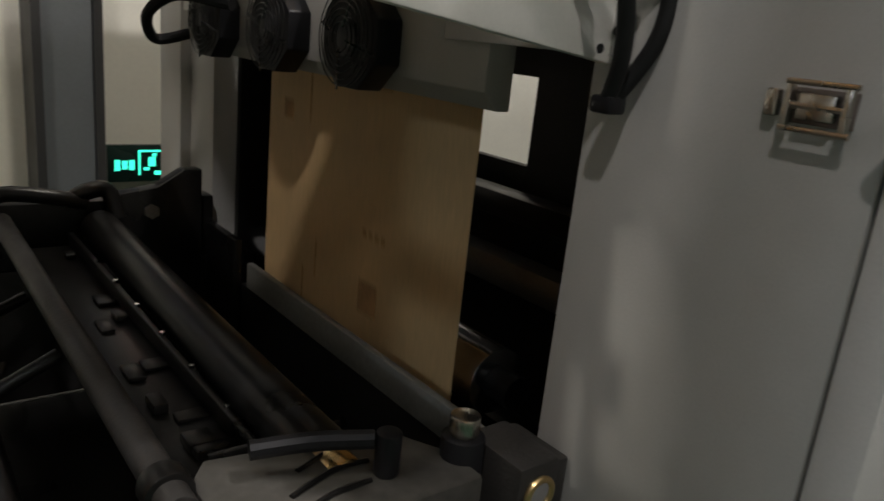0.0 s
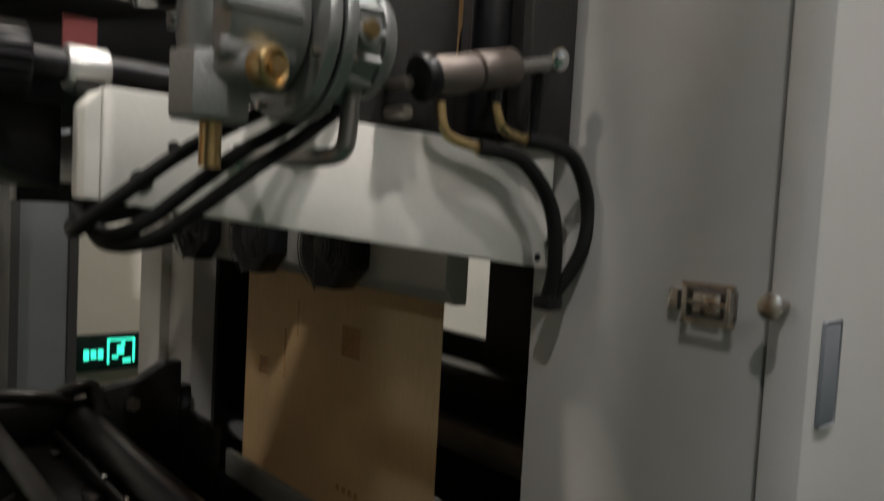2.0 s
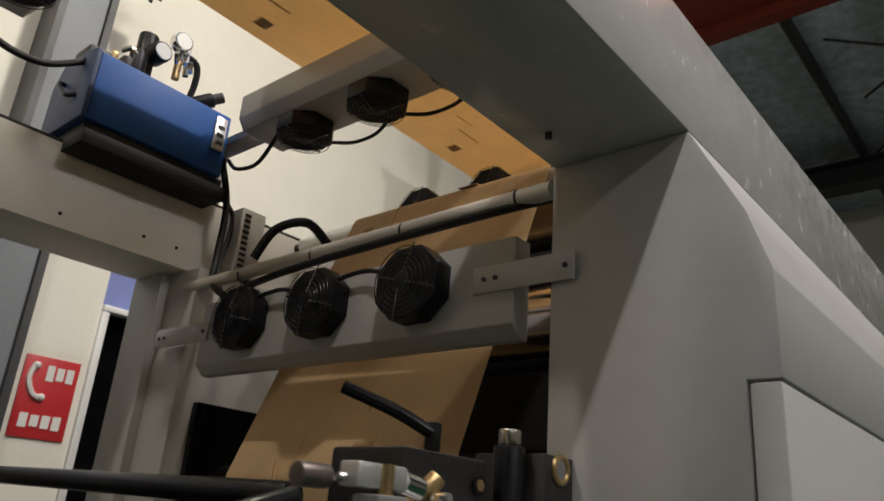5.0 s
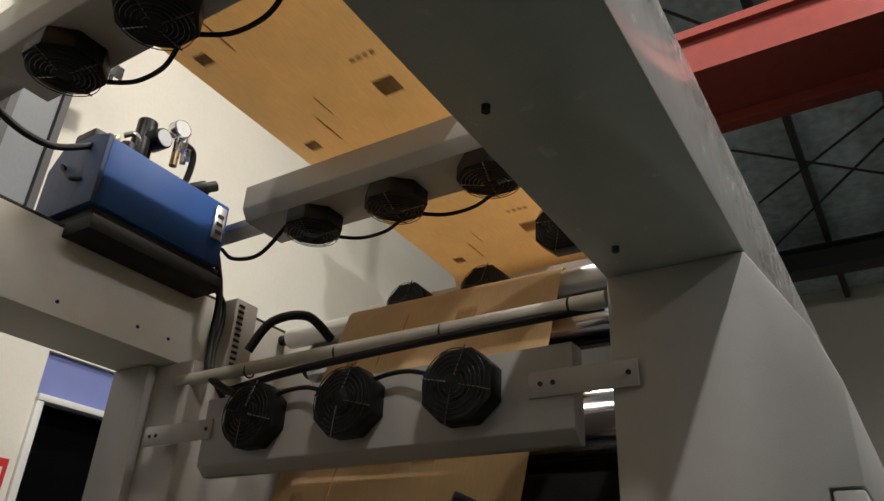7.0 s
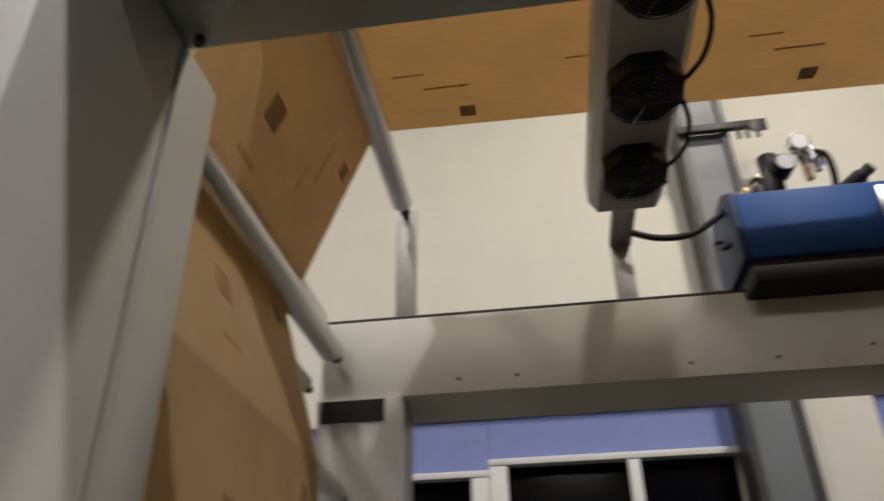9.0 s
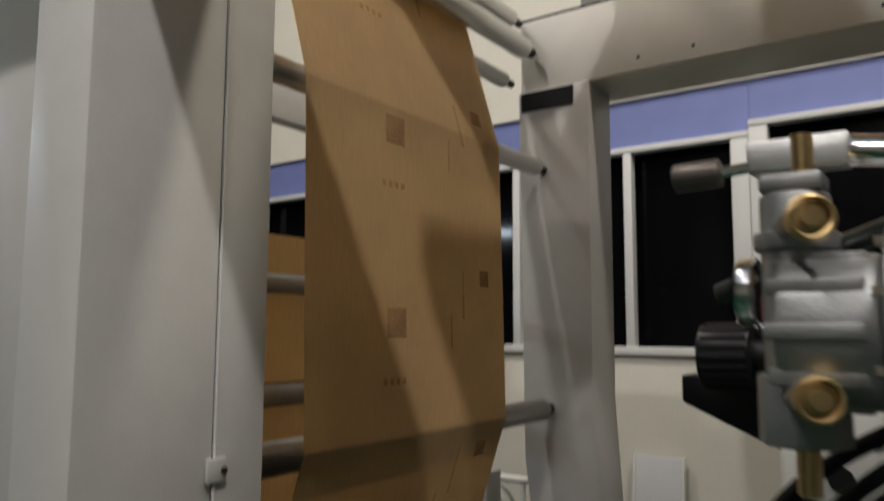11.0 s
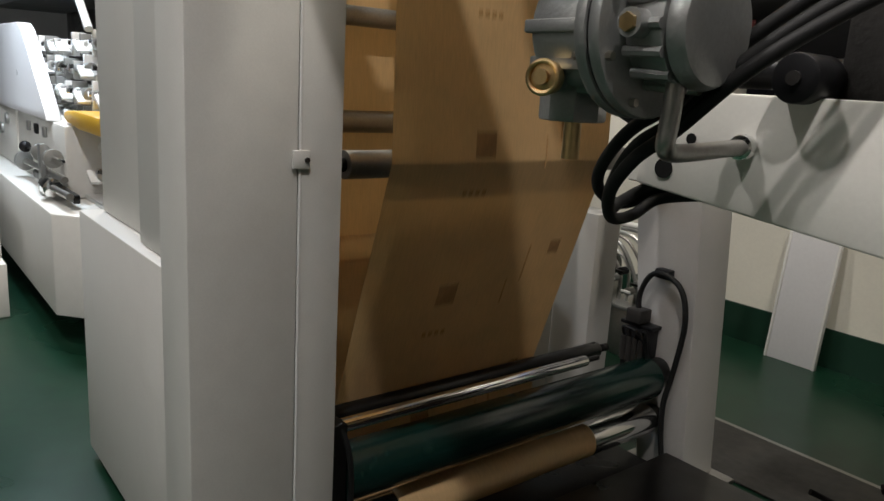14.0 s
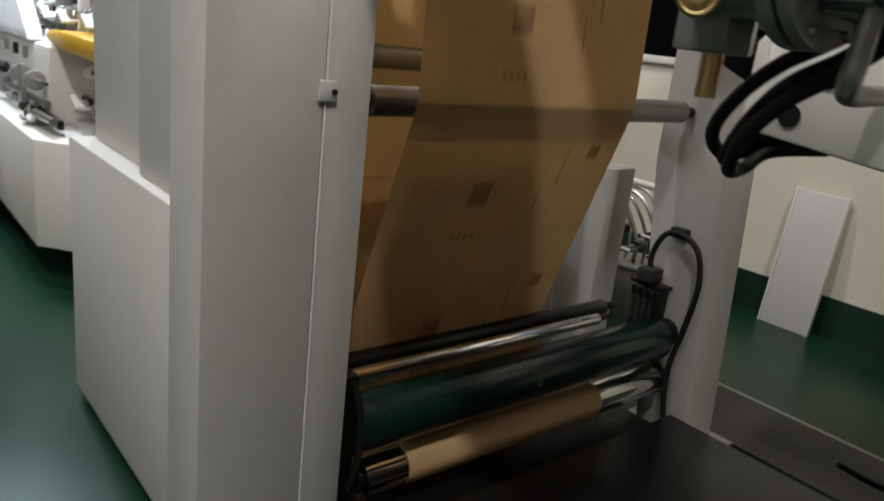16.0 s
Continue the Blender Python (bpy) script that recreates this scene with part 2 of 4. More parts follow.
def thing(name, label, category, at=(0, 0, 0), group="", kind=""):
    ob = new(name)
    ob.empty_display_size = 0.05
    ob.location = at
    return tagged(ob, label, category, group, kind)


def B():
    return bmesh.new()


def structure(name, bm, material, label, category):
    return tagged(part(name, bm, material), label, category, kind="structure")


# ---- the hall ----
structure("floor", box(B(), -16, 14, -14, 14, -0.1, 0), FLOORGREEN, "glossy dark green epoxy factory floor", "floor")


def make_hall():
    # far wall in pieces round the window band
    b = B()
    wl, wr, zb, zt = -5.4, 0.62, 1.33, 2.79
    box(b, -16, wl, 3.96, 4.16, 0, 8)
    box(b, wr, 1.34, 3.96, 4.16, 0, 8)
    box(b, 2.9, 14, 3.96, 4.16, 0, 8)
    box(b, 1.34, 2.9, 3.96, 4.16, 0, zb)
    box(b, 1.34, 2.9, 3.96, 4.16, zt, 8)
    box(b, wl, wr, 3.96, 4.16, 0, zb)
    box(b, wl, wr, 3.96, 4.16, zt, 8)
    structure("wall_north", b, WALLWHITE, "white painted hall wall behind the press", "wall")
    structure("baseboard", box(B(), -16, 14, 3.945, 3.958, 0, 0.215), BANDGREEN, "dark green painted band along the foot of the wall", "baseboard")
    structure("wall_south", box(B(), -16, 14, -14, -13.8, 0, 8), WALLWHITE, "plain hall wall behind the camera", "wall")
    structure("wall_east", box(B(), 13.8, 14, -13.8, 3.96, 0, 8), WALLWHITE, "plain end wall of the hall", "wall")
    # dimness of this end is put into a dark grey wall colour
    structure("wall_west", box(B(), -16, -15.8, -13.8, 3.96, 0, 8), COLUMN, "end wall of the hall, coloured dark grey to look dim", "wall")
    structure("ceiling", box(B(), -16, 14, -14, 4.2, 7.6, 7.7), FOIL, "dark roof lined with crinkled foil insulation", "ceiling")
    for i in range(16):
        y = 3.0 - 1.1 * i - 0.1
        structure("roof_purlin_%d" % (i + 1), box(B(), -15.8, 13.8, y - 0.045, y + 0.045, 7.42, 7.598), PURLIN, "dark steel roof purlin", "beam")
    for i, x in enumerate((-10.2, -2.95, 4.3, 11.55)):
        structure("roof_beam_%d" % (i + 1), box(box(box(B(), x - 0.2, x + 0.2, -13.8, 3.96, 7.0, 7.03), x - 0.02, x + 0.02, -13.8, 3.96, 7.031, 7.39), x - 0.2, x + 0.2, -13.8, 3.96, 7.391, 7.418), PURLIN, "dark steel roof rafter", "beam")
    for i, (x0, y0, x1, y1) in enumerate(((5.0, -3.0, 11.3, 1.6), (5.0, 1.6, 11.3, -3.0), (7.2, -1.2, 9.6, 1.4), (8.0, 1.5, 10.2, -0.9))):
        structure("roof_brace_%d" % (i + 1), rod(B(), (x0, y0, 7.40), (x1, y1, 7.40), 0.018, seg=8), PURLIN, "thin steel roof bracing rod", "beam")
    # crane girder
    g = structure("crane_girder", box(B(), 2.90, 3.38, -13.8, 2.3, 4.55, 4.83), REDSTEEL, "red oxide painted steel crane girder under the roof", "beam")
    part("rail", box(B(), 2.86, 2.899, -13.8, 2.3, 4.79, 4.85), REDSTEEL, g)
    part("flange", box(B(), 3.381, 3.43, -13.8, 2.3, 4.48, 4.61), REDSTEEL, g)
    part("flange", box(B(), 3.36, 3.46, -13.8, 2.3, 4.462, 4.479), REDSTEEL, g)
    for y in (-10, -4, 1.9):
        part("hanger", box(B(), 3.1, 3.17, y, y + 0.07, 4.831, 7.6), REDSTEEL, g)
    # window band
    def window(name, x0, x1, mull, top=2.52):
        w = structure(name, box(B(), x0, x1, 4.06, 4.10, zb, top + 0.01), DARKGLASS, "dark night window with white frame", "window")
        f = B()
        box(f, x0, x1, 3.93, 4.0, top, top + 0.035, 0.004)
        box(f, x0, x1, 3.93, 4.0, zb - 0.03, zb + 0.015, 0.004)
        for a, c in mull:
            box(f, a, c, 3.935, 4.0, zb + 0.016, top - 0.001, 0.004)
        part("window_frame", f, FRAMEWHITE, w)
        part("transom_panel", box(B(), x0, x1, 3.985, 4.02, top + 0.037, 2.789), TRANSOM, w, "blue film covered transom panel")
    window("window_1", -5.4, -0.662, [(-5.4, -5.35), (-4.5, -4.45), (-3.7, -3.65), (-2.9, -2.85), (-2.1, -2.05), (-1.36, -1.31), (-0.755, -0.664)], 2.465)
    window("window_2", -0.66, 0.62, [(-0.66, -0.565), (0.06, 0.12)])
    window("window_3", 1.34, 2.9, [(1.34, 1.38), (2.1, 2.14), (2.86, 2.9)])
    # engaged steel column
    c = structure("column", box(B(), 0.655, 0.865, 3.73, 3.955, 0, 7.4), COLUMN, "blue-grey painted steel column on the wall", "column")
    # flanges coloured darker for the shade at the column's edges
    part("flange", box(B(), 0.615, 0.653, 3.70, 3.955, 0, 7.4), COLUMNSHADE, c)
    part("flange", box(B(), 0.867, 0.905, 3.70, 3.955, 0, 7.4), COLUMNSHADE, c)


make_hall()


def column_bracket():
    t = thing("wall_bracket", "small dark steel bracket reaching out from the column", "bracket", (0.62, 3.69, 4.36))
    part("bar", box(B(), 0.60, 1.115, 3.66, 3.698, 4.375, 4.425, 0.004), CAST, t)
    part("lip", box(B(), 1.02, 1.118, 3.655, 3.659, 4.33, 4.42, 0.001), CAST, t)
    for x in (0.95, 1.0, 1.06):
        part("clip", rod(B(), (x, 3.67, 4.374), (x, 3.67, 4.30), 0.012, seg=8), CAST, t)


column_bracket()


def bars(name, parent, x0, x1, z0, z1, y, n, material):
    w = (x1 - x0) / n
    for i in range(n):
        h = (0.0, 0.12, 0.05)[i % 3] * (z1 - z0)
        part(name, box(B(), x0 + i * w + w * 0.12, x0 + (i + 1) * w - w * 0.12, y - 0.002, y, z0 + h, z1 - h * 0.6), material, parent)


def exit_sign():
    s = thing("exit_sign", "lit green emergency exit sign low on the white wall", "sign", (1.15, 3.95, 0.34))
    part("housing", box(B(), 0.965, 1.335, 3.925, 3.957, 0.34, 0.53, 0.004), SIGNDARK, s)
    bars("text_bar", s, 0.995, 1.10, 0.40, 0.455, 3.923, 3, GLOWGREEN)
    # running figure pictogram in a door frame, drawn as plain bars
    g = B()
    box(g, 1.115, 1.125, 3.919, 3.924, 0.375, 0.50)
    box(g, 1.245, 1.255, 3.919, 3.924, 0.375, 0.50)
    box(g, 1.115, 1.255, 3.919, 3.924, 0.495, 0.505)
    box(g, 1.165, 1.20, 3.919, 3.924, 0.42, 0.468)
    box(g, 1.185, 1.205, 3.919, 3.924, 0.472, 0.488)
    box(g, 1.14, 1.17, 3.919, 3.924, 0.40, 0.415)
    box(g, 1.195, 1.235, 3.919, 3.924, 0.375, 0.395)
    part("pictogram", g, GLOWGREEN, s, "glowing green pictogram")


exit_sign()


def phone_sign():
    s = thing("emergency_sign", "red emergency telephone sign on the white wall", "sign", (1.2, 3.955, 1.80))
    part("plate", box(B(), 1.02, 1.30, 3.95, 3.957, 1.80, 2.21, 0.002), REDSIGN, s)
    h = B()
    hose(h, [(1.07, 3.946, 2.16), (1.055, 3.946, 2.09), (1.085, 3.946, 2.02), (1.13, 3.946, 2.0)], 0.014, 6, 4)
    ball(h, (1.078, 3.946, 2.16), 0.02)
    ball(h, (1.135, 3.946, 2.005), 0.02)
    part("handset_mark", h, WHITEINK, s)
    bars("text_bar", s, 1.13, 1.28, 2.09, 2.17, 3.948, 3, WHITEINK)
    bars("text_bar", s, 1.05, 1.27, 1.85, 1.92, 3.948, 4, WHITEINK)


phone_sign()

def leaning_board():
    bd = thing("leaning_board", "white plastic board leaning against the hall wall", "board", (-1.2, 3.9, 0))
    m = B()
    prism(m, [(3.83, 0.0), (3.85, 0.0), (3.935, 0.75), (3.915, 0.75)], "x", -1.315, -1.05, 0.002)
    part("panel", m, BOARD, bd)
    for x in (-1.325, -1.055):
        m = B()
        prism(m, [(3.822, 0.0), (3.852, 0.0), (3.94, 0.755), (3.908, 0.755)], "x", x, x + 0.014, 0.002)
        part("edge_strip", m, FRAMEWHITE, bd)


leaning_board()
tagged(part("paper_box", box(B(), -1.70, -1.61, 3.80, 3.86, 0, 0.075, 0.003), BOARD), "small white carton on the floor by the wall", "box")


def floor_pump():
    pt = thing("floor_pump", "cluttered grey floor pump with pipes and green motor", "pump", (-1.90, 3.2, 0))
    part("tank", rod(B(), (-1.75, 3.2, 0.0), (-1.75, 3.2, 0.26), 0.15, bevel=0.01), STEEL, pt)
    part("tank_lid", rod(B(), (-1.75, 3.2, 0.261), (-1.75, 3.2, 0.285), 0.16, bevel=0.006), CASTALU, pt)
    part("stand", box(B(), -2.25, -1.95, 3.1, 3.3, 0, 0.36, 0.005), STEEL, pt)
    m = part("motor", rod(B(), (-2.22, 3.2, 0.44), (-1.94, 3.2, 0.44), 0.078, bevel=0.01), GREENRUB, pt, "green painted motor")
    for k in range(8):
        part("fin", rod(B(), (-2.20 + 0.03 * k, 3.2, 0.44), (-2.19 + 0.03 * k, 3.2, 0.44), 0.086, seg=20), GREENRUB, m)
    for k in range(7):
        x = -1.90 + 0.055 * k
        part("pipe", hose(B(), [(x, 3.15, 0.28), (x + 0.01, 3.12, 0.42 + 0.03 * (k % 3)), (x - 0.10, 3.10, 0.54 + 0.02 * k), (x - 0.28, 3.12, 0.56 + 0.02 * k)], 0.009 + 0.003 * (k % 2)), (CASTALU, STEEL, ALU)[k % 3], pt)
        v = part("valve", rod(B(), (x, 3.07, 0.36 + 0.05 * (k % 3)), (x, 3.14, 0.36 + 0.05 * (k % 3)), 0.022, seg=14, bevel=0.003), (STEEL, CASTALU, BLACK)[k % 3], pt)
        part("handle", box(B(), x - 0.03, x + 0.03, 3.055, 3.068, 0.355 + 0.05 * (k % 3), 0.368 + 0.05 * (k % 3), 0.002), (OILY, FRAMEWHITE)[k % 2], v)
    part("top_pipe", rod(B(), (-2.40, 3.15, 0.70), (-1.45, 3.15, 0.70), 0.018, seg=14), FRAMEWHITE, pt)
    part("top_pipe_drop", rod(B(), (-1.60, 3.15, 0.28), (-1.60, 3.15, 0.69), 0.014, seg=12), FRAMEWHITE, pt)


floor_pump()


# ---- frame of the press: printing unit A, winding unit B, two bridge beams ----
def unit_a():
    u = thing("printing_unit", "light grey painted printing unit with side frames and covers", "printing press", (0.75, 0.235, 0))
    b = B()
    prism(b, [(0.291, 0), (0.66, 0), (0.66, 2.262), (0.366, 2.262), (0.272, 2.08), (0.235, 1.968), (0.235, 1.789), (0.291, 1.789)], "x", 0.75, 2.6, 0.003)
    near = part("side_frame", b, PAINT, u)
    cover = part("front_cover", box(B(), 0.747, 2.6, 0.235, 0.2865, 0.06, 1.784, 0.006), PAINT, u)
    part("bright_edge", rod(B(), (0.752, 0.2385, 0.08), (0.752, 0.2385, 1.76), 0.003, seg=8), FRAMEWHITE, cover)
    # pull handle recessed into the front of the cover
    h = B()
    box(h, 0.775, 0.822, 0.231, 0.234, 1.06, 1.185, 0.004)
    part("pull_plate", h, COLUMN, cover, "grey-blue pull handle")
    b = B()
    prism(b, [(2.245, 0), (2.43, 0), (2.43, 2.289), (2.245, 2.289)], "x", 0.76, 1.46, 0.004)
    part("side_frame", b, PAINT, u)
    part("side_frame", box(B(), 0.79, 1.46, 2.06, 2.243, 0, 2.289, 0.004), PAINT, u)
    # inner steel
    part("cross_plate", box(B(), 1.45, 1.48, 0.662, 1.46, 0, 2.2), CAST, u)
    part("cross_plate", box(B(), 1.45, 1.48, 1.461, 2.059, 1.14, 2.2), CAST, u)
    part("cross_plate", box(B(), 1.45, 1.48, 1.461, 2.059, 0, 0.898), CAST, u)
    # dark sheet added over the far frame's inner face for the shade inside
    part("inner_shade", box(B(), 0.86, 1.449, 2.035, 2.058, 0, 1.85), OILY, u)
    part("tie_bar", box(B(), 1.25, 1.33, 0.662, 2.059, 0.80, 0.86, 0.004), OILY, u)
    part("tie_bar", box(B(), 1.15, 1.22, 0.662, 2.059, 0.67, 0.74, 0.004), STEEL, u)
    part("tie_bar", box(B(), 1.05, 1.12, 0.662, 2.059, 0.30, 0.42, 0.004), OILY, u)
    part("top_plate", box(B(), 1.36, 2.0, 0.662, 2.059, 2.22, 2.26), CAST, u)
    # toggle latch on the frame face
    la = part("latch", box(B(), 0.744, 0.751, 0.325, 0.398, 1.172, 1.208, 0.002), CYLGREY, u, "nickel toggle latch")
    l = B()
    box(l, 0.735, 0.744, 0.326, 0.334, 1.164, 1.216, 0.002)
    box(l, 0.735, 0.744, 0.386, 0.393, 1.168, 1.212, 0.002)
    rod(l, (0.736, 0.322, 1.213), (0.736, 0.393, 1.213), 0.003, seg=10)
    rod(l, (0.736, 0.322, 1.167), (0.736, 0.393, 1.167), 0.003, seg=10)
    box(l, 0.737, 0.7425, 0.341, 0.379, 1.177, 1.203, 0.002)
    rod(l, (0.7395, 0.334, 1.19), (0.7395, 0.386, 1.19), 0.004, seg=8)
    part("bail", l, NICKEL, la)
    part("strike", box(B(), 0.740, 0.751, 0.401, 0.416, 1.176, 1.204, 0.003), NICKEL, u)
    k = B()
    rod(k, (0.747, 0.268, 1.2), (0.722, 0.268, 1.2), 0.0075, seg=16)
    rod(k, (0.727, 0.268, 1.2), (0.711, 0.268, 1.2), 0.008, 0.0165, seg=20, bevel=0.002)
    part("knob", k, NICKEL, u, "turned nickel knob")
    return u


unit_a()


def bridge(name, y0, y1, label):
    t = thing(name, label, "beam", (0, y0, 2.262))
    b = B()
    box(b, -1.9 if y0 < 1 else -1.04, 1.45 if y0 > 1 else 2.6, y0, y1, 2.291 if y0 > 1 else 2.264, 2.555 if y0 > 1 else 2.53, 0.003)
    # far beam takes the whiter paint to stand in for light on its front
    part("beam", b, BEAMPAINT if y0 < 1 else ARMWHITE, t)
    holes = B()
    for x in ((-0.6, -0.42, 0.1, 0.35, 0.62, 0.74) if y0 > 1 else ()):
        rod(holes, (x, y0 - 0.0015, 2.335 + 0.02 * (x > 0.5)), (x, y0 + 0.01, 2.335 + 0.02 * (x > 0.5)), 0.006, seg=10)
    if y0 > 1:
        part("screw_holes", holes, BLACK, t)
        part("top_flange", box(B(), -1.05, 1.3, y0 + 0.004, y1 - 0.01, 2.5565, 2.566), CAST, t)
    else:
        for x, y in ((0.09, 0.6), (0.62, 0.59), (-0.76, 0.64)):
            part("bolt", rod(B(), (x, y, 2.252), (x, y, 2.2635), 0.008, seg=6), CAST, t)
    return t


bridge("bridge_beam", 0.365, 0.66, "grey painted steel bridge beam between two press units")
bridge("bridge_beam", 2.15, 2.43, "pale painted far bridge beam, whitened for the light on it, with screw holes")


def unit_b():
    u = thing("winding_unit", "cream painted press unit with tall side post and cabinet", "printing press", (-0.78, 0.4, 0))
    b = B()
    box(b, -0.95, -0.782, 0.40, 0.641, 0, 2.262, 0.006)
    part("side_post", b, CREAM, u)
    part("edge_cover", box(B(), -1.02, -0.781, 0.646, 0.748, 0, 2.262, 0.005), CREAM, u)
    part("bead", rod(B(), (-0.7815, 0.6435, 0.05), (-0.7815, 0.6435, 2.25), 0.003, seg=8), FRAMEWHITE, u)
    for z in (1.208, 0.203):
        t = part("catch", box(B(), -0.781, -0.772, 0.624, 0.664, z - 0.02, z + 0.02, 0.003), CREAM, u, "small cream catch with a bolt")
        part("bolt", rod(B(), (-0.7725, 0.656, z - 0.001), (-0.768, 0.656, z - 0.001), 0.006, seg=8), CAST, t)
    part("base_cabinet", box(B(), -2.03, -0.951, 0.47, 0.645, 0.04, 0.90, 0.006), CREAM, u)
    part("plinth", box(B(), -2.02, -0.952, 0.50, 0.645, 0, 0.039), BLACK, u)
    part("upper_cabinet", box(B(), -1.98, -1.45, 0.535, 0.645, 0.902, 2.262, 0.006), CREAM, u)
    part("upper_cabinet", box(B(), -1.449, -0.951, 0.50, 0.645, 0.902, 2.262, 0.006), CREAM, u)
    # far post with a slanted lower gusset
    b = B()
    prism(b, [(-1.045, 2.289), (-0.775, 2.289), (-0.775, 1.2), (-0.70, 0.02), (-0.90, 0.02), (-1.03, 1.0)], "y", 2.14, 2.33, 0.004)
    post = part("side_post", b, PAINT, u)
    s = B()
    box(s, -1.03, -0.83, 2.133, 2.1395, 2.215, 2.282)
    part("slot", s, BLACK, u, "dark rectangular slot")
    part("foot_plate", box(B(), -0.98, -0.62, 2.12, 2.36, 0.0, 0.018, 0.003), STEEL, u)
    part("rear_frame", box(B(), -2.2, -1.6, 2.14, 2.4, 0, 0.95, 0.005), PAINT, u)
    part("rear_post", box(B(), -1.42, -1.22, 2.16, 2.3, 0, 0.92, 0.005), PAINT, u)
    part("back_panel", box(B(), -2.25, -2.2, 0.66, 2.4, 0, 1.1), CAST, u)
    part("cross_bar", box(B(), -1.62, -1.56, 0.749, 2.139, 2.12, 2.26, 0.004), PAINT, u)
    return u


unit_b()


# ---- rollers ----
def roller(name, label, x, z, r, y0, y1, material, journal=0.5, group="idler rollers"):
    t = thing(name, label, "roller", (x, y0, z), group)
    part("shell", rod(B(), (x, y0, z), (x, y1, z), r, seg=40, bevel=0.002), material, t)
    for a, c in ((y0 - 0.06, y0 - 0.0005), (y1 + 0.0005, y1 + 0.06)):
        part("journal", rod(B(), (x, a, z), (x, c, z), r * journal, seg=20), OILY, t)
    return t


IDLE = "bare aluminium idler roller carrying the paper web"
roller("idler_roller", IDLE, -0.765, 2.944, 0.036, 0.72, 2.05, ALU)
roller("idler_roller", IDLE, -0.992, 2.43, 0.038, 0.72, 2.08, ALU)
roller("idler_roller", IDLE, -1.04, 2.55, 0.028, 0.76, 2.08, ALU)
roller("idler_roller", IDLE, -1.075, 2.33, 0.028, 0.76, 2.08, ALU)
roller("idler_roller", IDLE, -0.948, 1.995, 0.03, 0.76, 2.08, ALU)
roller("idler_roller", IDLE, -0.932, 1.175, 0.036, 0.84, 2.08, STEEL)
roller("idler_roller", "dark steel idler roller low in the winder", -1.10, 0.42, 0.03, 0.80, 2.08, OILY)
roller("idler_roller", IDLE, 1.243, 2.52, 0.04, 0.70, 2.10, ALU)
roller("idler_roller", "slim polished idler roller beside the green roller", -0.84, 0.532, 0.018, 0.80, 1.71, CHROME)
GREEN = roller("rubber_roller", "dark green rubber covered nip roller", -0.85, 0.395, 0.075, 0.80, 2.07, GREENRUB, group="nip rollers")
SHINY = roller("chrome_roller", "polished chrome roller partly wrapped in kraft paper", -0.85, 0.235, 0.055, 0.85, 2.09, CHROME, group="nip rollers")
roller("print_cylinder", "polished steel print cylinder behind the paper", 0.94, 0.585, 0.068, 0.95, 1.99, COPPER, group="print cylinders")
COPPERS = roller("print_cylinder", "polished engraved print cylinder mirroring brown paper", 1.12, 2.03, 0.11, 0.70, 1.80, COPPER, group="print cylinders")
roller("print_cylinder", "polished engraved print cylinder mirroring brown paper", 1.32, 2.42, 0.09, 0.70, 2.0, COPPER, group="print cylinders")
roller("print_cylinder", "dark engraved print cylinder", 1.0, 1.58, 0.09, 0.78, 2.0, OILY, group="print cylinders")
roller("inner_roller", "dark steel roller inside the unit", -1.4, 1.25, 0.035, 0.78, 2.1, STEEL)
roller("inner_roller", "dark steel roller inside the unit", -1.4, 1.57, 0.03, 0.78, 2.1, STEEL)


# ---- the paper web: one closed loop of straight runs with rounded turns ----
WEB = [(0.83, 0.14), (0.83, 1.62), (1.20, 2.56), (1.90, 2.62), (1.90, 2.99), (-0.785, 2.99), (-1.035, 2.42), (-0.912, 1.995), (-0.892, 1.18),
       (-1.14, 0.42), (-1.10, 0.09)]
TURN = [0.05, 0.1, 0.05, 0.06, 0.06, 0.04, 0.04, 0.03, 0.04, 0.035, 0.035]
YN, YF = 0.955, 1.775


def rounded(points, radii):
    out = []
    n = len(points)
    for i in range(n):
        a, p, c = (Vector(points[(i + k) % n]) for k in (-1, 0, 1))
        u, v = (a - p).normalized(), (c - p).normalized()
        half = u.angle(v) / 2
        cut = min(radii[i] / math.tan(half), 0.45 * min((a - p).length, (c - p).length))
        s, e = p + u * cut, p + v * cut
        for k in range(7):
            t = k / 6
            out.append((1 - t) ** 2 * s + 2 * t * (1 - t) * p + t * t * e)
    return out


LOOP = rounded(WEB, TURN)
LENGTHS = [0.0]
for q0, q1 in zip(LOOP, LOOP[1:] + LOOP[:1]):
    LENGTHS.append(LENGTHS[-1] + (q1 - q0).length)
TOTAL = LENGTHS[-1]


def on_web(s):
    """Place in (x, z) and heading at s metres along the loop."""
    s %= TOTAL
    i = int(np.searchsorted(LENGTHS, s, side="right")) - 1
    i = min(i, len(LOOP) - 1)
    a, c = LOOP[i], LOOP[(i + 1) % len(LOOP)]
    w = (s - LENGTHS[i]) / max(1e-9, LENGTHS[i + 1] - LENGTHS[i])
    return a.lerp(c, w), (c - a).normalized()


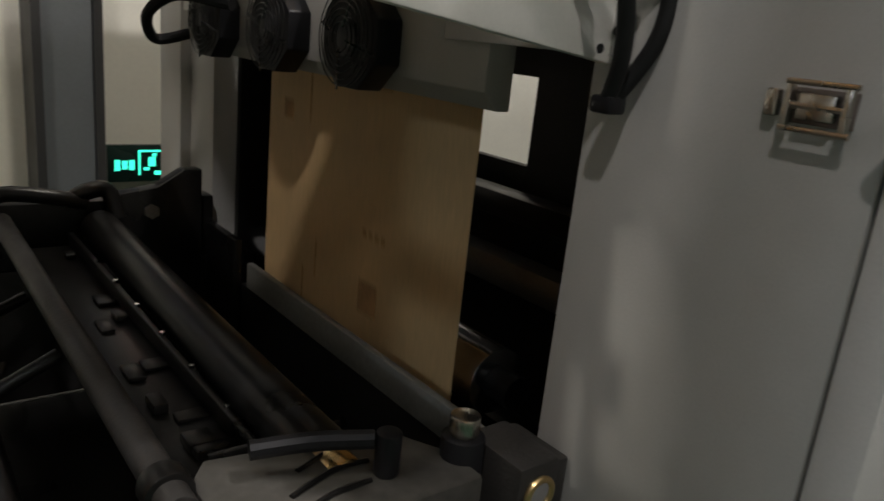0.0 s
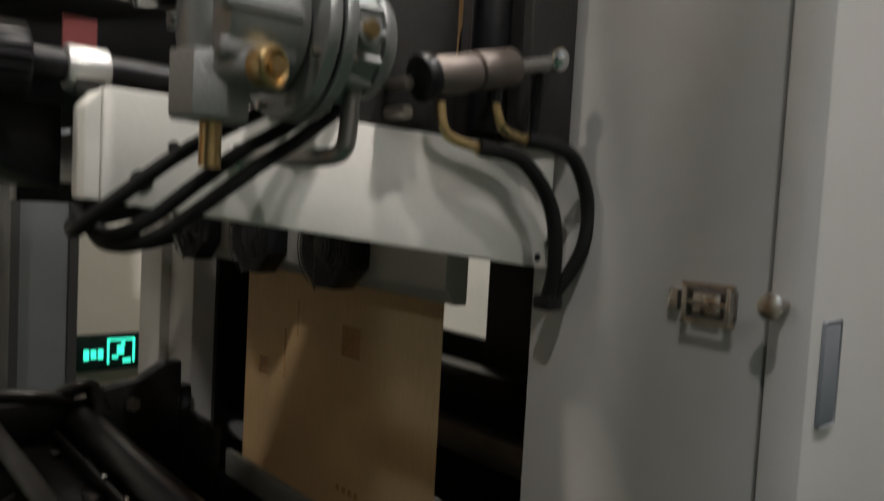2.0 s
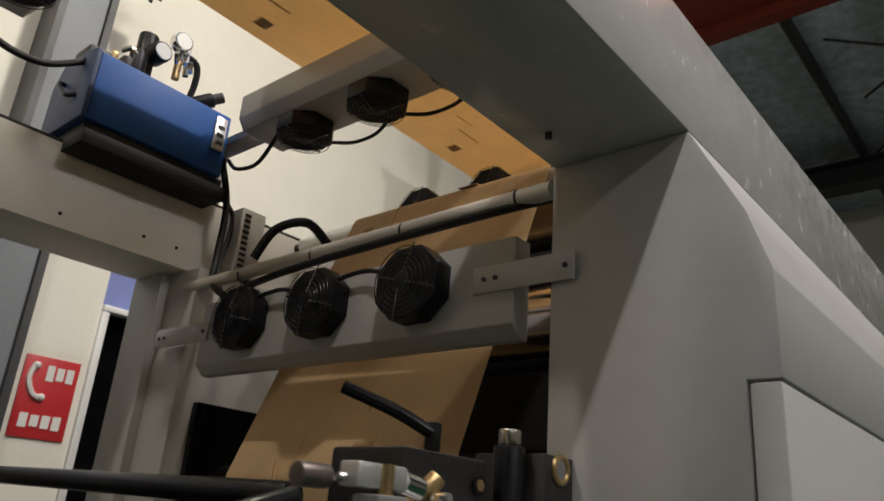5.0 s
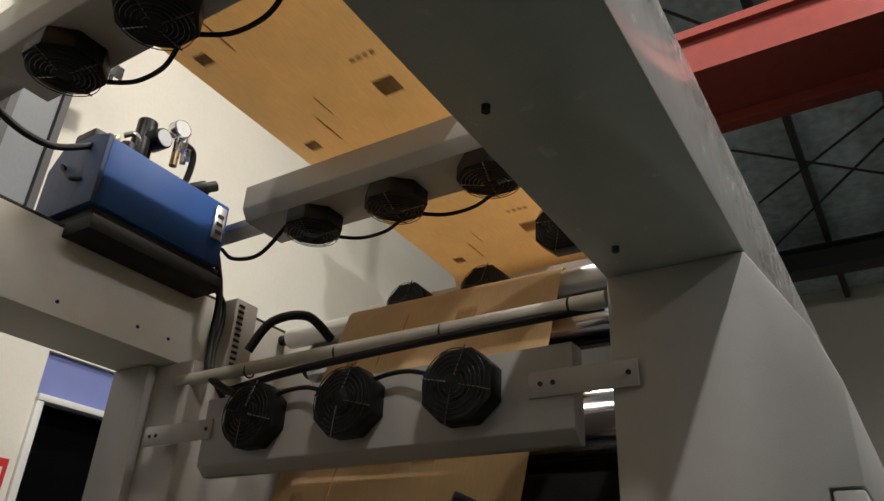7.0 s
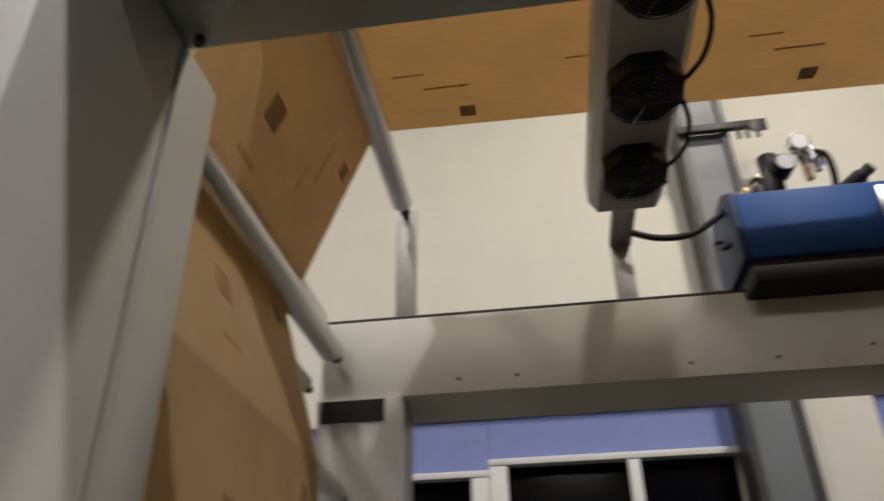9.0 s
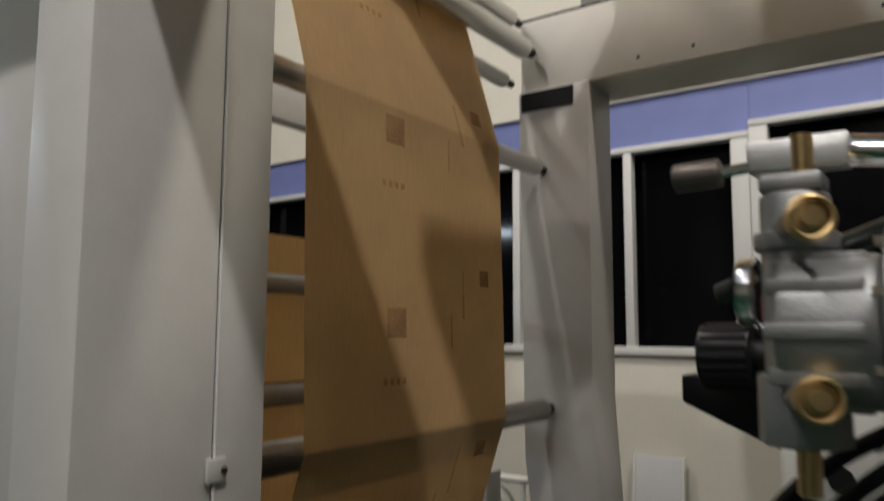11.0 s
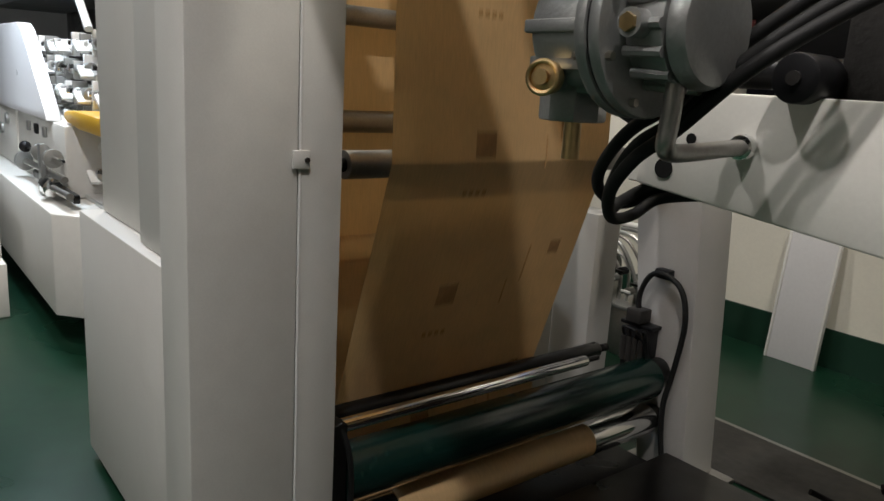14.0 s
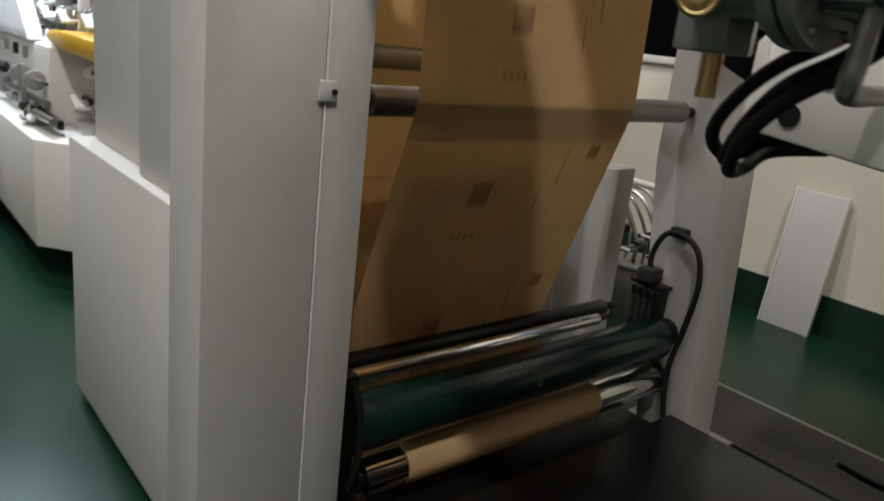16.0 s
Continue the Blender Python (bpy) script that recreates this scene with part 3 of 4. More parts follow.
def paper_web():
    t = thing("paper_web", "brown kraft paper web with printed marks running over rollers", "paper", (0, YN, 2.99))
    bm = B()
    n = len(LOOP)
    rings = []
    for i in range(n):
        d = (LOOP[(i + 1) % n] - LOOP[i - 1]).normalized()
        nx, nz = -d.y * 0.0005, d.x * 0.0005
        x, z = LOOP[i]
        far = YF - (0.05 if x < 0 and z > 2.6 else 0.0)
        rings.append([bm.verts.new((x + nx, YN, z + nz)), bm.verts.new((x + nx, far, z + nz)), bm.verts.new((x - nx, far, z - nz)), bm.verts.new((x - nx, YN, z - nz))])
    for i in range(n):
        a, c = rings[i], rings[(i + 1) % n]
        for k in range(4):
            bm.faces.new((a[k], a[(k + 1) % 4], c[(k + 1) % 4], c[k]))
    part("sheet", bm, KRAFT, t)
    # sleeve round the chrome roller and a second run inside the winding unit
    w = B()
    pts = [(-0.85 + 0.0565 * math.cos(a), 0.235 + 0.0565 * math.sin(a)) for a in [math.radians(-150 + 250 * k / 24) for k in range(25)]]
    out = [(-0.85 + 0.0572 * math.cos(a), 0.235 + 0.0572 * math.sin(a)) for a in [math.radians(-150 + 250 * k / 24) for k in range(25)]]
    prism(w, pts + out[::-1], "y", 0.975, 1.755)
    part("wrap", w, KRAFT, t)
    b = B()
    box(b, -1.447, -1.446, YN, YF, 0.86, 1.72)
    part("inner_run", b, KRAFT, t)
    part("inner_run", box(B(), -1.412, -1.411, YN, YF, 0.12, 0.80), KRAFT, t)
    r = B()
    rod(r, (-1.5, YN, 0.80), (-1.5, YF, 0.80), 0.09, seg=40)
    part("inner_roll", r, KRAFT, t)


paper_web()

# machine bed over the return run
bed = thing("machine_bed", "black oily steel bed plate between the units", "machine base", (0, 0.8, 0))
part("top", box(B(), -0.70, 0.74, 0.80, 2.02, 0.16, 0.185, 0.004), OILY, bed)
part("side", box(B(), -0.70, 0.74, 0.80, 0.825, 0.0, 0.159), OILY, bed)
part("side", box(B(), -0.70, 0.74, 1.995, 2.02, 0.0, 0.159), OILY, bed)
part("front_shelf", box(B(), -1.0, -0.74, 0.80, 2.0, 0.115, 0.13), OILY, bed)
part("front_lip", box(B(), -0.735, -0.705, 0.80, 2.1, 0.0, 0.10, 0.003), STEEL, bed)
floor_plate = thing("floor_plate", "dark checker steel plate with pale edge strip on the floor", "floor plate", (0, 2.1, 0))
part("plate", box(B(), -1.55, 0.8, 2.365, 2.79, 0.001, 0.010, 0.002), PLATE, floor_plate)
part("edge_strip", box(B(), -1.55, 0.8, 2.792, 2.815, 0.001, 0.008), STEEL, floor_plate)


# ---- drying fans and their air boxes ----
def make_fan():
    f = thing("axial_fan", "black axial cooling fan with round wire grille", "fan", (0, 0, 0), "drying fans")
    h = B()
    flat = [(0.098 * math.cos(a), 0.098 * math.sin(a)) for a in [math.radians(22.5 + 45 * k) for k in range(8)]]
    prism(h, [(u * 1.02, max(-0.086, min(0.086, v))) for u, v in flat], "x", -0.052, 0.0, 0.004)
    part("housing", h, BLACK, f)
    part("well", rod(B(), (-0.0535, 0, 0), (-0.051, 0, 0), 0.082, seg=32), RUBBER, f)
    part("hub", rod(B(), (-0.056, 0, 0), (-0.05, 0, 0), 0.035, seg=24, bevel=0.002), BLACK, f)
    g = B()
    for k in range(6):
        ring(g, (-0.064 - 0.001 * (5 - k), 0, 0), (1, 0, 0), 0.026 + 0.0115 * k, 0.0013, 32, 5)
    part("grille", g, GUARD, f, "dark wire finger guard")
    for a in [0.25 + math.pi / 2 * k for k in range(4)]:
        part("spoke", rod(B(), (-0.068, 0.018 * math.cos(a), 0.018 * math.sin(a)), (-0.056, 0.094 * math.cos(a), 0.094 * math.sin(a)), 0.0021, seg=8), SPOKE, f)
    return f


FAN = make_fan()


def fan_at(x, y, z, ry, first=[True]):
    m = pose(x, y, z, 0, ry, 0)
    if first[0]:
        FAN.matrix_basis = m
        first[0] = False
    else:
        copy_thing(FAN, m)


def air_box(x0, x1, z0, z1, label, slant, ya, yb):
    t = thing("air_box", label, "duct", (x0, ya, z0), "fan air boxes")
    b = B()
    prism(b, [(x0, z0 + slant), (x0 + slant, z0), (x1, z0), (x1, z1), (x0, z1)], "y", ya, yb, 0.003)
    part("casing", b, PAINT, t)
    return t


def side_box():
    # lower and upper boxes of unit A: fans on the front face
    for z, lab, ya, yb in ((1.905, "grey sheet metal air box with three fans over the web", 0.745, 1.9), (1.117, "grey sheet metal air box low in the print unit", 0.86, 2.0)):
        t = air_box(0.745, 0.80, z, z + 0.22, lab, 0.028, ya, yb)
        for y0, y1 in ((0.60, ya + 0.105), (1.86, 2.16)):
            br = part("bracket", box(B(), 0.739, 0.7435, y0, y1, z + 0.10, z + 0.16, 0.002), PAINT, t, "flat steel mounting strap")
            for y in (y0 + 0.02, y1 - 0.03, y1 - 0.06):
                part("screw", rod(B(), (0.735, y, z + 0.13), (0.7385, y, z + 0.13), 0.006, seg=6), CAST, br)


side_box()
for yy in (1.01, 1.34, 1.67):
    fan_at(0.745, yy, 2.045, 0)
    fan_at(0.745, yy + 0.17 + 0.03 * (yy > 1.5), 1.20, 0)


def top_box(x, label):
    t = thing("air_box", label, "duct", (x, 0.7, 2.72), "fan air boxes")
    b = B()
    prism(b, [(x - 0.085, 2.735), (x + 0.085, 2.735), (x + 0.11, 2.775), (x + 0.11, 2.86), (x - 0.11, 2.86), (x - 0.11, 2.775)], "y", 0.70, 1.9, 0.003)
    part("casing", b, PAINT, t)
    part("end_plate", box(B(), x - 0.035, x + 0.035, 1.901, 2.159, 2.76, 2.79, 0.002), STEEL, t)
    st = part("strut", box(B(), x - 0.032, x + 0.032, 2.16, 2.169, 2.567, 2.80, 0.002), STRAP, t, "flat bright steel strut")
    part("screw", rod(B(), (x, 2.154, 2.792), (x, 2.16, 2.792), 0.009, seg=6), CAST, st)
    for y in (1.01, 1.34, 1.67):
        m = Matrix.Translation((x, y, 2.735)) @ pose(0, 0, 0, 0, -90, 0)
        copy_thing(FAN, m)
    return t


top_box(-0.05, "grey overhead air box with fans under the paper web")
top_box(0.84, "grey overhead air box with fans under the paper web")
rb = thing("air_box", "grey sheet metal air box behind the paper with dark fans", "duct", (1.55, 0.8, 2.61), "fan air boxes")
part("casing", box(B(), 1.501, 1.60, 0.72, 1.95, 2.615, 2.73, 0.004), PAINT, rb)
part("fan_bracket", box(B(), 1.201, 1.50, 0.80, 0.83, 2.64, 2.665, 0.003), STEEL, rb)
for fx, fy, fz in ((1.2, 0.93, 2.675), (1.5, 1.38, 2.675), (1.5, 1.72, 2.675)):
    copy_thing(FAN, pose(fx, fy, fz))


def strut(x, z1):
    t = thing("roller_strut", "flat bright steel strut holding an overhead roller", "bracket", (x, 2.14, 2.35))
    part("bar", box(B(), x - 0.036, x + 0.036, 2.16, 2.169, 2.567, z1, 0.002), STRAP, t)
    part("pin", rod(B(), (x, 2.04, z1 - 0.03), (x, 2.175, z1 - 0.03), 0.012, seg=12), CAST, t)


strut(-0.77, 2.985)


# ---- cables ----
def cable(label, pts, r=0.006, name="cable"):
    t = tagged(part(name, hose(B(), pts, r), RUBBER), label, "cable", "cables")
    return t


for x, zz in ((-0.05, 2.70), (0.84, 2.70)):
    for ya in (1.01, 1.34):
        cable("black fan cable looping between two fans", [(x + 0.09, ya + 0.04, zz), (x + 0.115, ya + 0.12, zz - 0.012), (x + 0.115, ya + 0.22, zz - 0.012), (x + 0.09, ya + 0.3, zz)])
    if x > 0:
        cable("black fan cable running to the far beam", [(x - 0.05, 1.74, zz), (x - 0.02, 1.88, zz - 0.06), (x - 0.01, 2.02, zz - 0.04), (x, 2.1, zz + 0.02)], 0.007)
for ya in (1.01, 1.34):
    cable("black fan cable looping between two fans", [(0.71, ya + 0.07, 2.08), (0.72, ya + 0.15, 2.105), (0.72, ya + 0.22, 2.105), (0.71, ya + 0.27, 2.09)])
cable("black cable hanging off the lower fans", [(0.70, 1.72, 1.24), (0.62, 1.86, 1.25), (0.58, 1.95, 1.20), (0.62, 2.02, 1.14), (0.70, 2.0, 1.16)], 0.014)
cable("black cable bundle down the far beam end", [(0.82, 2.11, 2.72), (0.86, 2.09, 2.55), (0.85, 2.07, 2.35), (0.80, 1.98, 2.22), (0.72, 1.72, 2.10)], 0.012)
cable("black cable bundle down the far beam end", [(0.80, 2.12, 2.6), (0.90, 2.10, 2.52), (0.86, 2.06, 2.3), (0.84, 1.95, 2.16), (0.9, 1.9, 2.1)], 0.009)
cable("black cable beside the conduit", [(0.86, 1.98, 2.19), (0.76, 1.6, 2.175), (0.745, 1.2, 2.185), (0.75, 0.8, 2.195), (0.78, 0.68, 2.21)], 0.011)
cable("thick black cable arch behind the conduit", [(0.95, 2.0, 2.36), (0.97, 1.93, 2.46), (1.0, 1.80, 2.47), (1.02, 1.7, 2.38)], 0.016)

cd = thing("conduit", "grey plastic cable conduit across the opening", "conduit", (0.75, 0.66, 2.215))
part("pipe", rod(B(), (0.755, 0.662, 2.215), (0.80, 2.125, 2.225), 0.02, seg=20), CONDUIT, cd)
for y in (0.75, 1.1, 1.45, 1.8):
    part("tie", ring(B(), (0.755 + 0.045 * (y - 0.66) / 1.46, y, 2.214), (0.03, 1, 0), 0.0205, 0.003, 20, 6), CAST, cd)


# ---- web guide controller: blue box with regulators ----
def blue_unit():
    t = thing("web_guide_controller", "blue painted web guide box with air regulators on top", "control box", (0.3, 2.15, 2.55))
    b = B()
    prism(b, [(2.02, 2.603), (2.31, 2.603), (2.31, 2.79), (2.26, 2.86), (2.10, 2.86), (2.02, 2.835)], "x", 0.30, 0.775, 0.006)
    body = part("body", b, BLUE, t)
    e = part("end_cap", prism(B(), [(2.015, 2.60), (2.315, 2.60), (2.315, 2.79), (2.26, 2.864), (2.10, 2.864), (2.015, 2.84)], "x", 0.283, 0.299, 0.004), CAST, t, "dull grey-blue end cap with a handle")
    e.data.materials[0] = mat("grey_blue_cap", (0.04, 0.062, 0.13), 0.55, spec=0.3)
    h = B()
    hose(h, [(0.284, 2.10, 2.70), (0.262, 2.11, 2.69), (0.258, 2.16, 2.725), (0.262, 2.20, 2.765), (0.284, 2.21, 2.77)], 0.007)
    part("handle", h, BLACK, e)
    part("rail", box(B(), 0.305, 0.79, 2.03, 2.30, 2.569, 2.600, 0.004), RUBBER, t)
    part("rail", box(B(), 0.30, 0.80, 2.01, 2.145, 2.52, 2.568, 0.004), RUBBER, t)
    lb = part("label_plate", box(B(), 0.715, 0.76, 2.011, 2.019, 2.69, 2.815, 0.002), ALU, t, "bright metal name plate")
    for k in range(3):
        part("print_bar", box(B(), 0.725, 0.75, 2.008, 2.0105, 2.71 + 0.03 * k, 2.722 + 0.03 * k), CAST, lb)
    r = part("regulator", rod(B(), (0.50, 2.20, 2.865), (0.50, 2.20, 3.09), 0.034, seg=20, bevel=0.004), BLACK, t)
    part("bowl", rod(B(), (0.52, 2.19, 3.015), (0.525, 2.12, 3.01), 0.04, 0.036, seg=20, bevel=0.004), BLACK, r)
    part("dial", rod(B(), (0.525, 2.12, 3.01), (0.5255, 2.116, 3.01), 0.03, seg=20), FRAMEWHITE, r)
    g = part("gauge", rod(B(), (0.60, 2.18, 3.105), (0.60, 2.14, 3.105), 0.036, seg=24, bevel=0.003), CHROME, t, "round pressure gauge with pale dial")
    part("dial", rod(B(), (0.60, 2.1395, 3.105), (0.60, 2.138, 3.105), 0.03, seg=24), FRAMEWHITE, g)
    part("valve", box(B(), 0.385, 0.405, 2.17, 2.20, 2.861, 2.955, 0.004), BRASS, t)
    part("valve", box(B(), 0.405, 0.44, 2.12, 2.17, 2.861, 2.93, 0.008), BLACK, t)
    part("regulator", rod(B(), (0.455, 2.14, 2.861), (0.455, 2.14, 2.97), 0.03, seg=18, bevel=0.005), BLACK, t)
    part("elbow", hose(B(), [(0.40, 2.15, 2.95), (0.425, 2.13, 2.965), (0.45, 2.12, 2.94)], 0.009, 10, 6), NICKEL, t)
    for fx, fz in ((0.575, 3.035), (0.605, 3.05), (0.632, 3.03), (0.59, 3.06)):
        part("fitting", rod(B(), (fx, 2.125, fz), (fx + 0.02, 2.15, fz - 0.03), 0.009, seg=8, bevel=0.002), CHROME, t)
    part("valve", box(B(), 0.42, 0.47, 2.17, 2.24, 2.861, 2.96, 0.01), CAST, t)
    part("fitting", rod(B(), (0.625, 2.15, 3.08), (0.635, 2.15, 2.98), 0.011, seg=10), CHROME, t)
    part("fitting", rod(B(), (0.60, 2.15, 3.02), (0.60, 2.15, 2.95), 0.014, seg=10), BRASS, t)
    part("hose", hose(B(), [(0.62, 2.15, 3.06), (0.675, 2.16, 3.05), (0.69, 2.18, 2.97), (0.67, 2.2, 2.85)], 0.012), RUBBER, t)
    v = part("solenoid", rod(B(), (0.68, 2.22, 2.90), (0.77, 2.17, 2.96), 0.028, seg=16, bevel=0.003), BLACK, t)
    part("knob", rod(B(), (0.77, 2.17, 2.96), (0.80, 2.155, 2.98), 0.02, seg=12), CAST, v)
    part("inlet_block", box(B(), 0.295, 0.375, 2.13, 2.24, 2.862, 2.915, 0.012), CAST, t)
    part("supply_hose", hose(B(), [(0.345, 2.128, 2.88), (0.27, 2.10, 2.81), (0.17, 2.09, 2.745), (0.06, 2.08, 2.735), (-0.03, 2.09, 2.78), (-0.05, 2.12, 2.85)], 0.011), RUBBER, t)


blue_unit()
vb = thing("vented_cover", "grey slotted sheet metal cover on the frame corner", "cover", (0.95, 2.05, 2.29))
part("sheet", box(B(), 0.90, 1.0, 2.04, 2.143, 2.292, 2.545, 0.004), PAINT, vb)
for k in range(11):
    part("vent", box(B(), 0.912, 0.938, 2.0375, 2.0398, 2.305 + 0.021 * k, 2.315 + 0.021 * k), BLACK, vb)


# ---- upper print deck ----
def arm():
    t = thing("support_arm", "white painted tapered support arm with holes", "bracket", (0.1, 0.63, 1.2))
    b = B()
    prism(b, [(0.10, 1.281), (0.748, 1.207), (0.748, 1.386), (0.10, 1.389)], "y", 0.628, 0.645, 0.003)
    part("plate", b, ARMWHITE, t)
    e = B()
    prism(e, [(0.085, 1.282), (0.1, 1.2815), (0.1, 1.3875), (0.085, 1.37)], "y", 0.63, 0.672, 0.003)
    part("end_plate", e, ARMWHITE, t)
    part("rear_plate", box(B(), 0.101, 0.747, 0.72, 0.735, 1.29, 1.375, 0.003), PAINT, t)
    kn = part("clamp_knob", rod(B(), (0.285, 0.604, 1.405), (0.285, 0.66, 1.405), 0.024, seg=28, bevel=0.003), BLACK, t, "round black clamp knob")
    part("knob_screw", rod(B(), (0.285, 0.600, 1.405), (0.285, 0.604, 1.405), 0.007, seg=12), CAST, kn)
    for x, z, r in ((0.137, 1.302, 0.0115), (0.168, 1.338, 0.006), (0.72, 1.225, 0.006)):
        part("hole", rod(B(), (x, 0.6265, z), (x, 0.6285, z), r, seg=20), RUBBER, t)
    return t


arm()


def pump():
    t = thing("ink_pump", "cast aluminium diaphragm ink pump with brass plugs", "pump", (0.22, 0.47, 1.39))
    y = 0.47
    # vertical manifold column
    c = B()
    rod(c, (0.135, y, 1.36), (0.135, y, 1.545), 0.026, seg=28, bevel=0.004)
    rod(c, (0.135, y, 1.352), (0.135, y, 1.405), 0.033, seg=8, bevel=0.003)
    rod(c, (0.135, y, 1.50), (0.135, y, 1.515), 0.031, seg=28, bevel=0.003)
    box(c, 0.112, 0.158, y - 0.02, y + 0.02, 1.545, 1.56, 0.004)
    col = part("manifold", c, CASTALU, t)
    # ribbed chamber halves either side of the flange, axis along x
    ch = B()
    rod(ch, (0.125, y, 1.438), (0.195, y, 1.438), 0.058, seg=32, bevel=0.006)
    chamber = part("chamber", ch, CASTALU, t)
    for k in range(10):
        a = math.tau * k / 10
        part("rib", box(B(), 0.12, 0.185, y + 0.055 * math.cos(a) - 0.006, y + 0.055 * math.cos(a) + 0.006, 1.438 + 0.055 * math.sin(a) - 0.006, 1.438 + 0.055 * math.sin(a) + 0.006, 0.002), CASTALU, chamber)
    fl = B()
    rod(fl, (0.197, y, 1.438), (0.210, y, 1.438), 0.078, seg=40, bevel=0.003)
    rod(fl, (0.213, y, 1.438), (0.226, y, 1.438), 0.078, seg=40, bevel=0.003)
    flange = part("flange", fl, CASTALU, t)
    for k in range(8):
        a = math.tau * (k + 0.5) / 8
        part("bolt", rod(B(), (0.19, y + 0.069 * math.cos(a), 1.438 + 0.069 * math.sin(a)), (0.232, y + 0.069 * math.cos(a), 1.438 + 0.069 * math.sin(a)), 0.004, seg=6), NICKEL, flange)
    part("gasket", rod(B(), (0.209, y, 1.438), (0.214, y, 1.438), 0.075, seg=32), BLACK, t)
    ca = B()
    rod(ca, (0.226, y, 1.438), (0.268, y, 1.438), 0.046, 0.052, seg=32, bevel=0.003)
    rod(ca, (0.270, y, 1.438), (0.288, y, 1.438), 0.053, 0.048, seg=32, bevel=0.005)
    cap = part("cap", ca, CASTALU, t)
    for k in range(14):
        a = math.tau * k / 14
        part("rib", rod(B(), (0.228, y + 0.049 * math.cos(a), 1.438 + 0.049 * math.sin(a)), (0.268, y + 0.051 * math.cos(a), 1.438 + 0.051 * math.sin(a)), 0.005, seg=8), CASTALU, cap)
    ps = part("port", rod(B(), (0.245, y - 0.045, 1.438), (0.245, y - 0.064, 1.438), 0.012, seg=16), CASTALU, t)
    part("plug", rod(B(), (0.245, y - 0.064, 1.438), (0.245, y - 0.068, 1.438), 0.008, seg=6), BRASS, ps)
    for z in (1.392, 1.517):
        n = part("neck", rod(B(), (0.135, y - 0.02, z), (0.15, y - 0.058, z), 0.013, seg=20), CASTALU, t)
        k = B()
        rod(k, (0.15, y - 0.052, z), (0.156, y - 0.066, z), 0.0155, seg=24, bevel=0.002)
        ring(k, (0.1562, y - 0.067, z), (0.38, -0.92, 0), 0.0145, 0.0026, 28, 8)
        rod(k, (0.157, y - 0.068, z), (0.158, y - 0.072, z), 0.007, seg=16)
        part("knurled_plug", k, BRASS, n, "round brass plug")
    part("outlet", rod(B(), (0.137, y, 1.352), (0.137, y, 1.315), 0.009, seg=12), BRASS, t)
    part("inlet", rod(B(), (0.142, y, 1.56), (0.142, y, 1.592), 0.008, seg=12), BRASS, t)
    # support pipe from the arm plate
    part("support_pipe", hose(B(), [(0.232, 0.628, 1.335), (0.238, 0.58, 1.334), (0.246, 0.51, 1.332), (0.252, 0.472, 1.333), (0.257, 0.457, 1.340), (0.26, 0.455, 1.36), (0.262, 0.455, 1.40)], 0.0085, 14), STEEL, t)
    part("pipe_nut", rod(B(), (0.232, 0.6275, 1.335), (0.2335, 0.614, 1.335), 0.0135, seg=20, bevel=0.003), CHROME, t)
    # small valve bar with muffler over the manifold
    vb = part("valve_bar", box(B(), 0.10, 0.175, y + 0.0, y + 0.03, 1.566, 1.592, 0.003), ALU, t)
    part("muffler", rod(B(), (0.035, y + 0.02, 1.572), (0.075, y + 0.02, 1.573), 0.0125, seg=16, bevel=0.002), CYLGREY, vb)
    part("stem", rod(B(), (0.075, y + 0.02, 1.573), (0.10, y + 0.02, 1.575), 0.005, seg=10), CHROME, vb)
    part("collar", rod(B(), (0.175, y + 0.01, 1.577), (0.205, y + 0.01, 1.572), 0.013, seg=12), CHROME, vb)
    ga = part("gauge", rod(B(), (0.085, y + 0.03, 1.47), (0.10, y + 0.03, 1.47), 0.03, seg=24, bevel=0.003), CHROME, t, "small chrome rimmed gauge")
    part("glass", rod(B(), (0.0835, y + 0.03, 1.47), (0.085, y + 0.03, 1.47), 0.025, seg=24), DARKGLASS, ga)


pump()


def deck_block():
    t = thing("gear_block", "dark cast gear block with lever and sight glass", "machine part", (0.4, 0.62, 1.39))
    part("block", box(B(), 0.352, 0.556, 0.645, 0.80, 1.389, 1.64, 0.006), CAST, t)
    part("bore", rod(B(), (0.42, 0.643, 1.535), (0.42, 0.6445, 1.535), 0.019, seg=20), RUBBER, t)
    b = part("bushing", rod(B(), (0.527, 0.640, 1.60), (0.527, 0.6445, 1.60), 0.015, seg=20), BLACK, t)
    part("insert", rod(B(), (0.527, 0.637, 1.60), (0.527, 0.6405, 1.60), 0.009, seg=12), BRASS, b)
    l = part("lever", hose(B(), [(0.47, 0.70, 1.675), (0.42, 0.74, 1.705), (0.36, 0.80, 1.735)], 0.011, 10), BLACK, t)
    part("lever_hub", rod(B(), (0.475, 0.70, 1.641), (0.475, 0.70, 1.692), 0.013, seg=16, bevel=0.003), BLACK, l)
    part("plate", box(B(), 0.30, 0.748, 0.66, 0.70, 1.379, 1.50, 0.004), CAST, t)
    br = part("brass_valve", rod(B(), (0.345, 0.63, 1.545), (0.38, 0.60, 1.60), 0.014, seg=14, bevel=0.003), BRASS, t)
    part("valve_ball", rod(B(), (0.372, 0.60, 1.565), (0.378, 0.575, 1.565), 0.015, seg=16, bevel=0.004), CHROME, br)


deck_block()


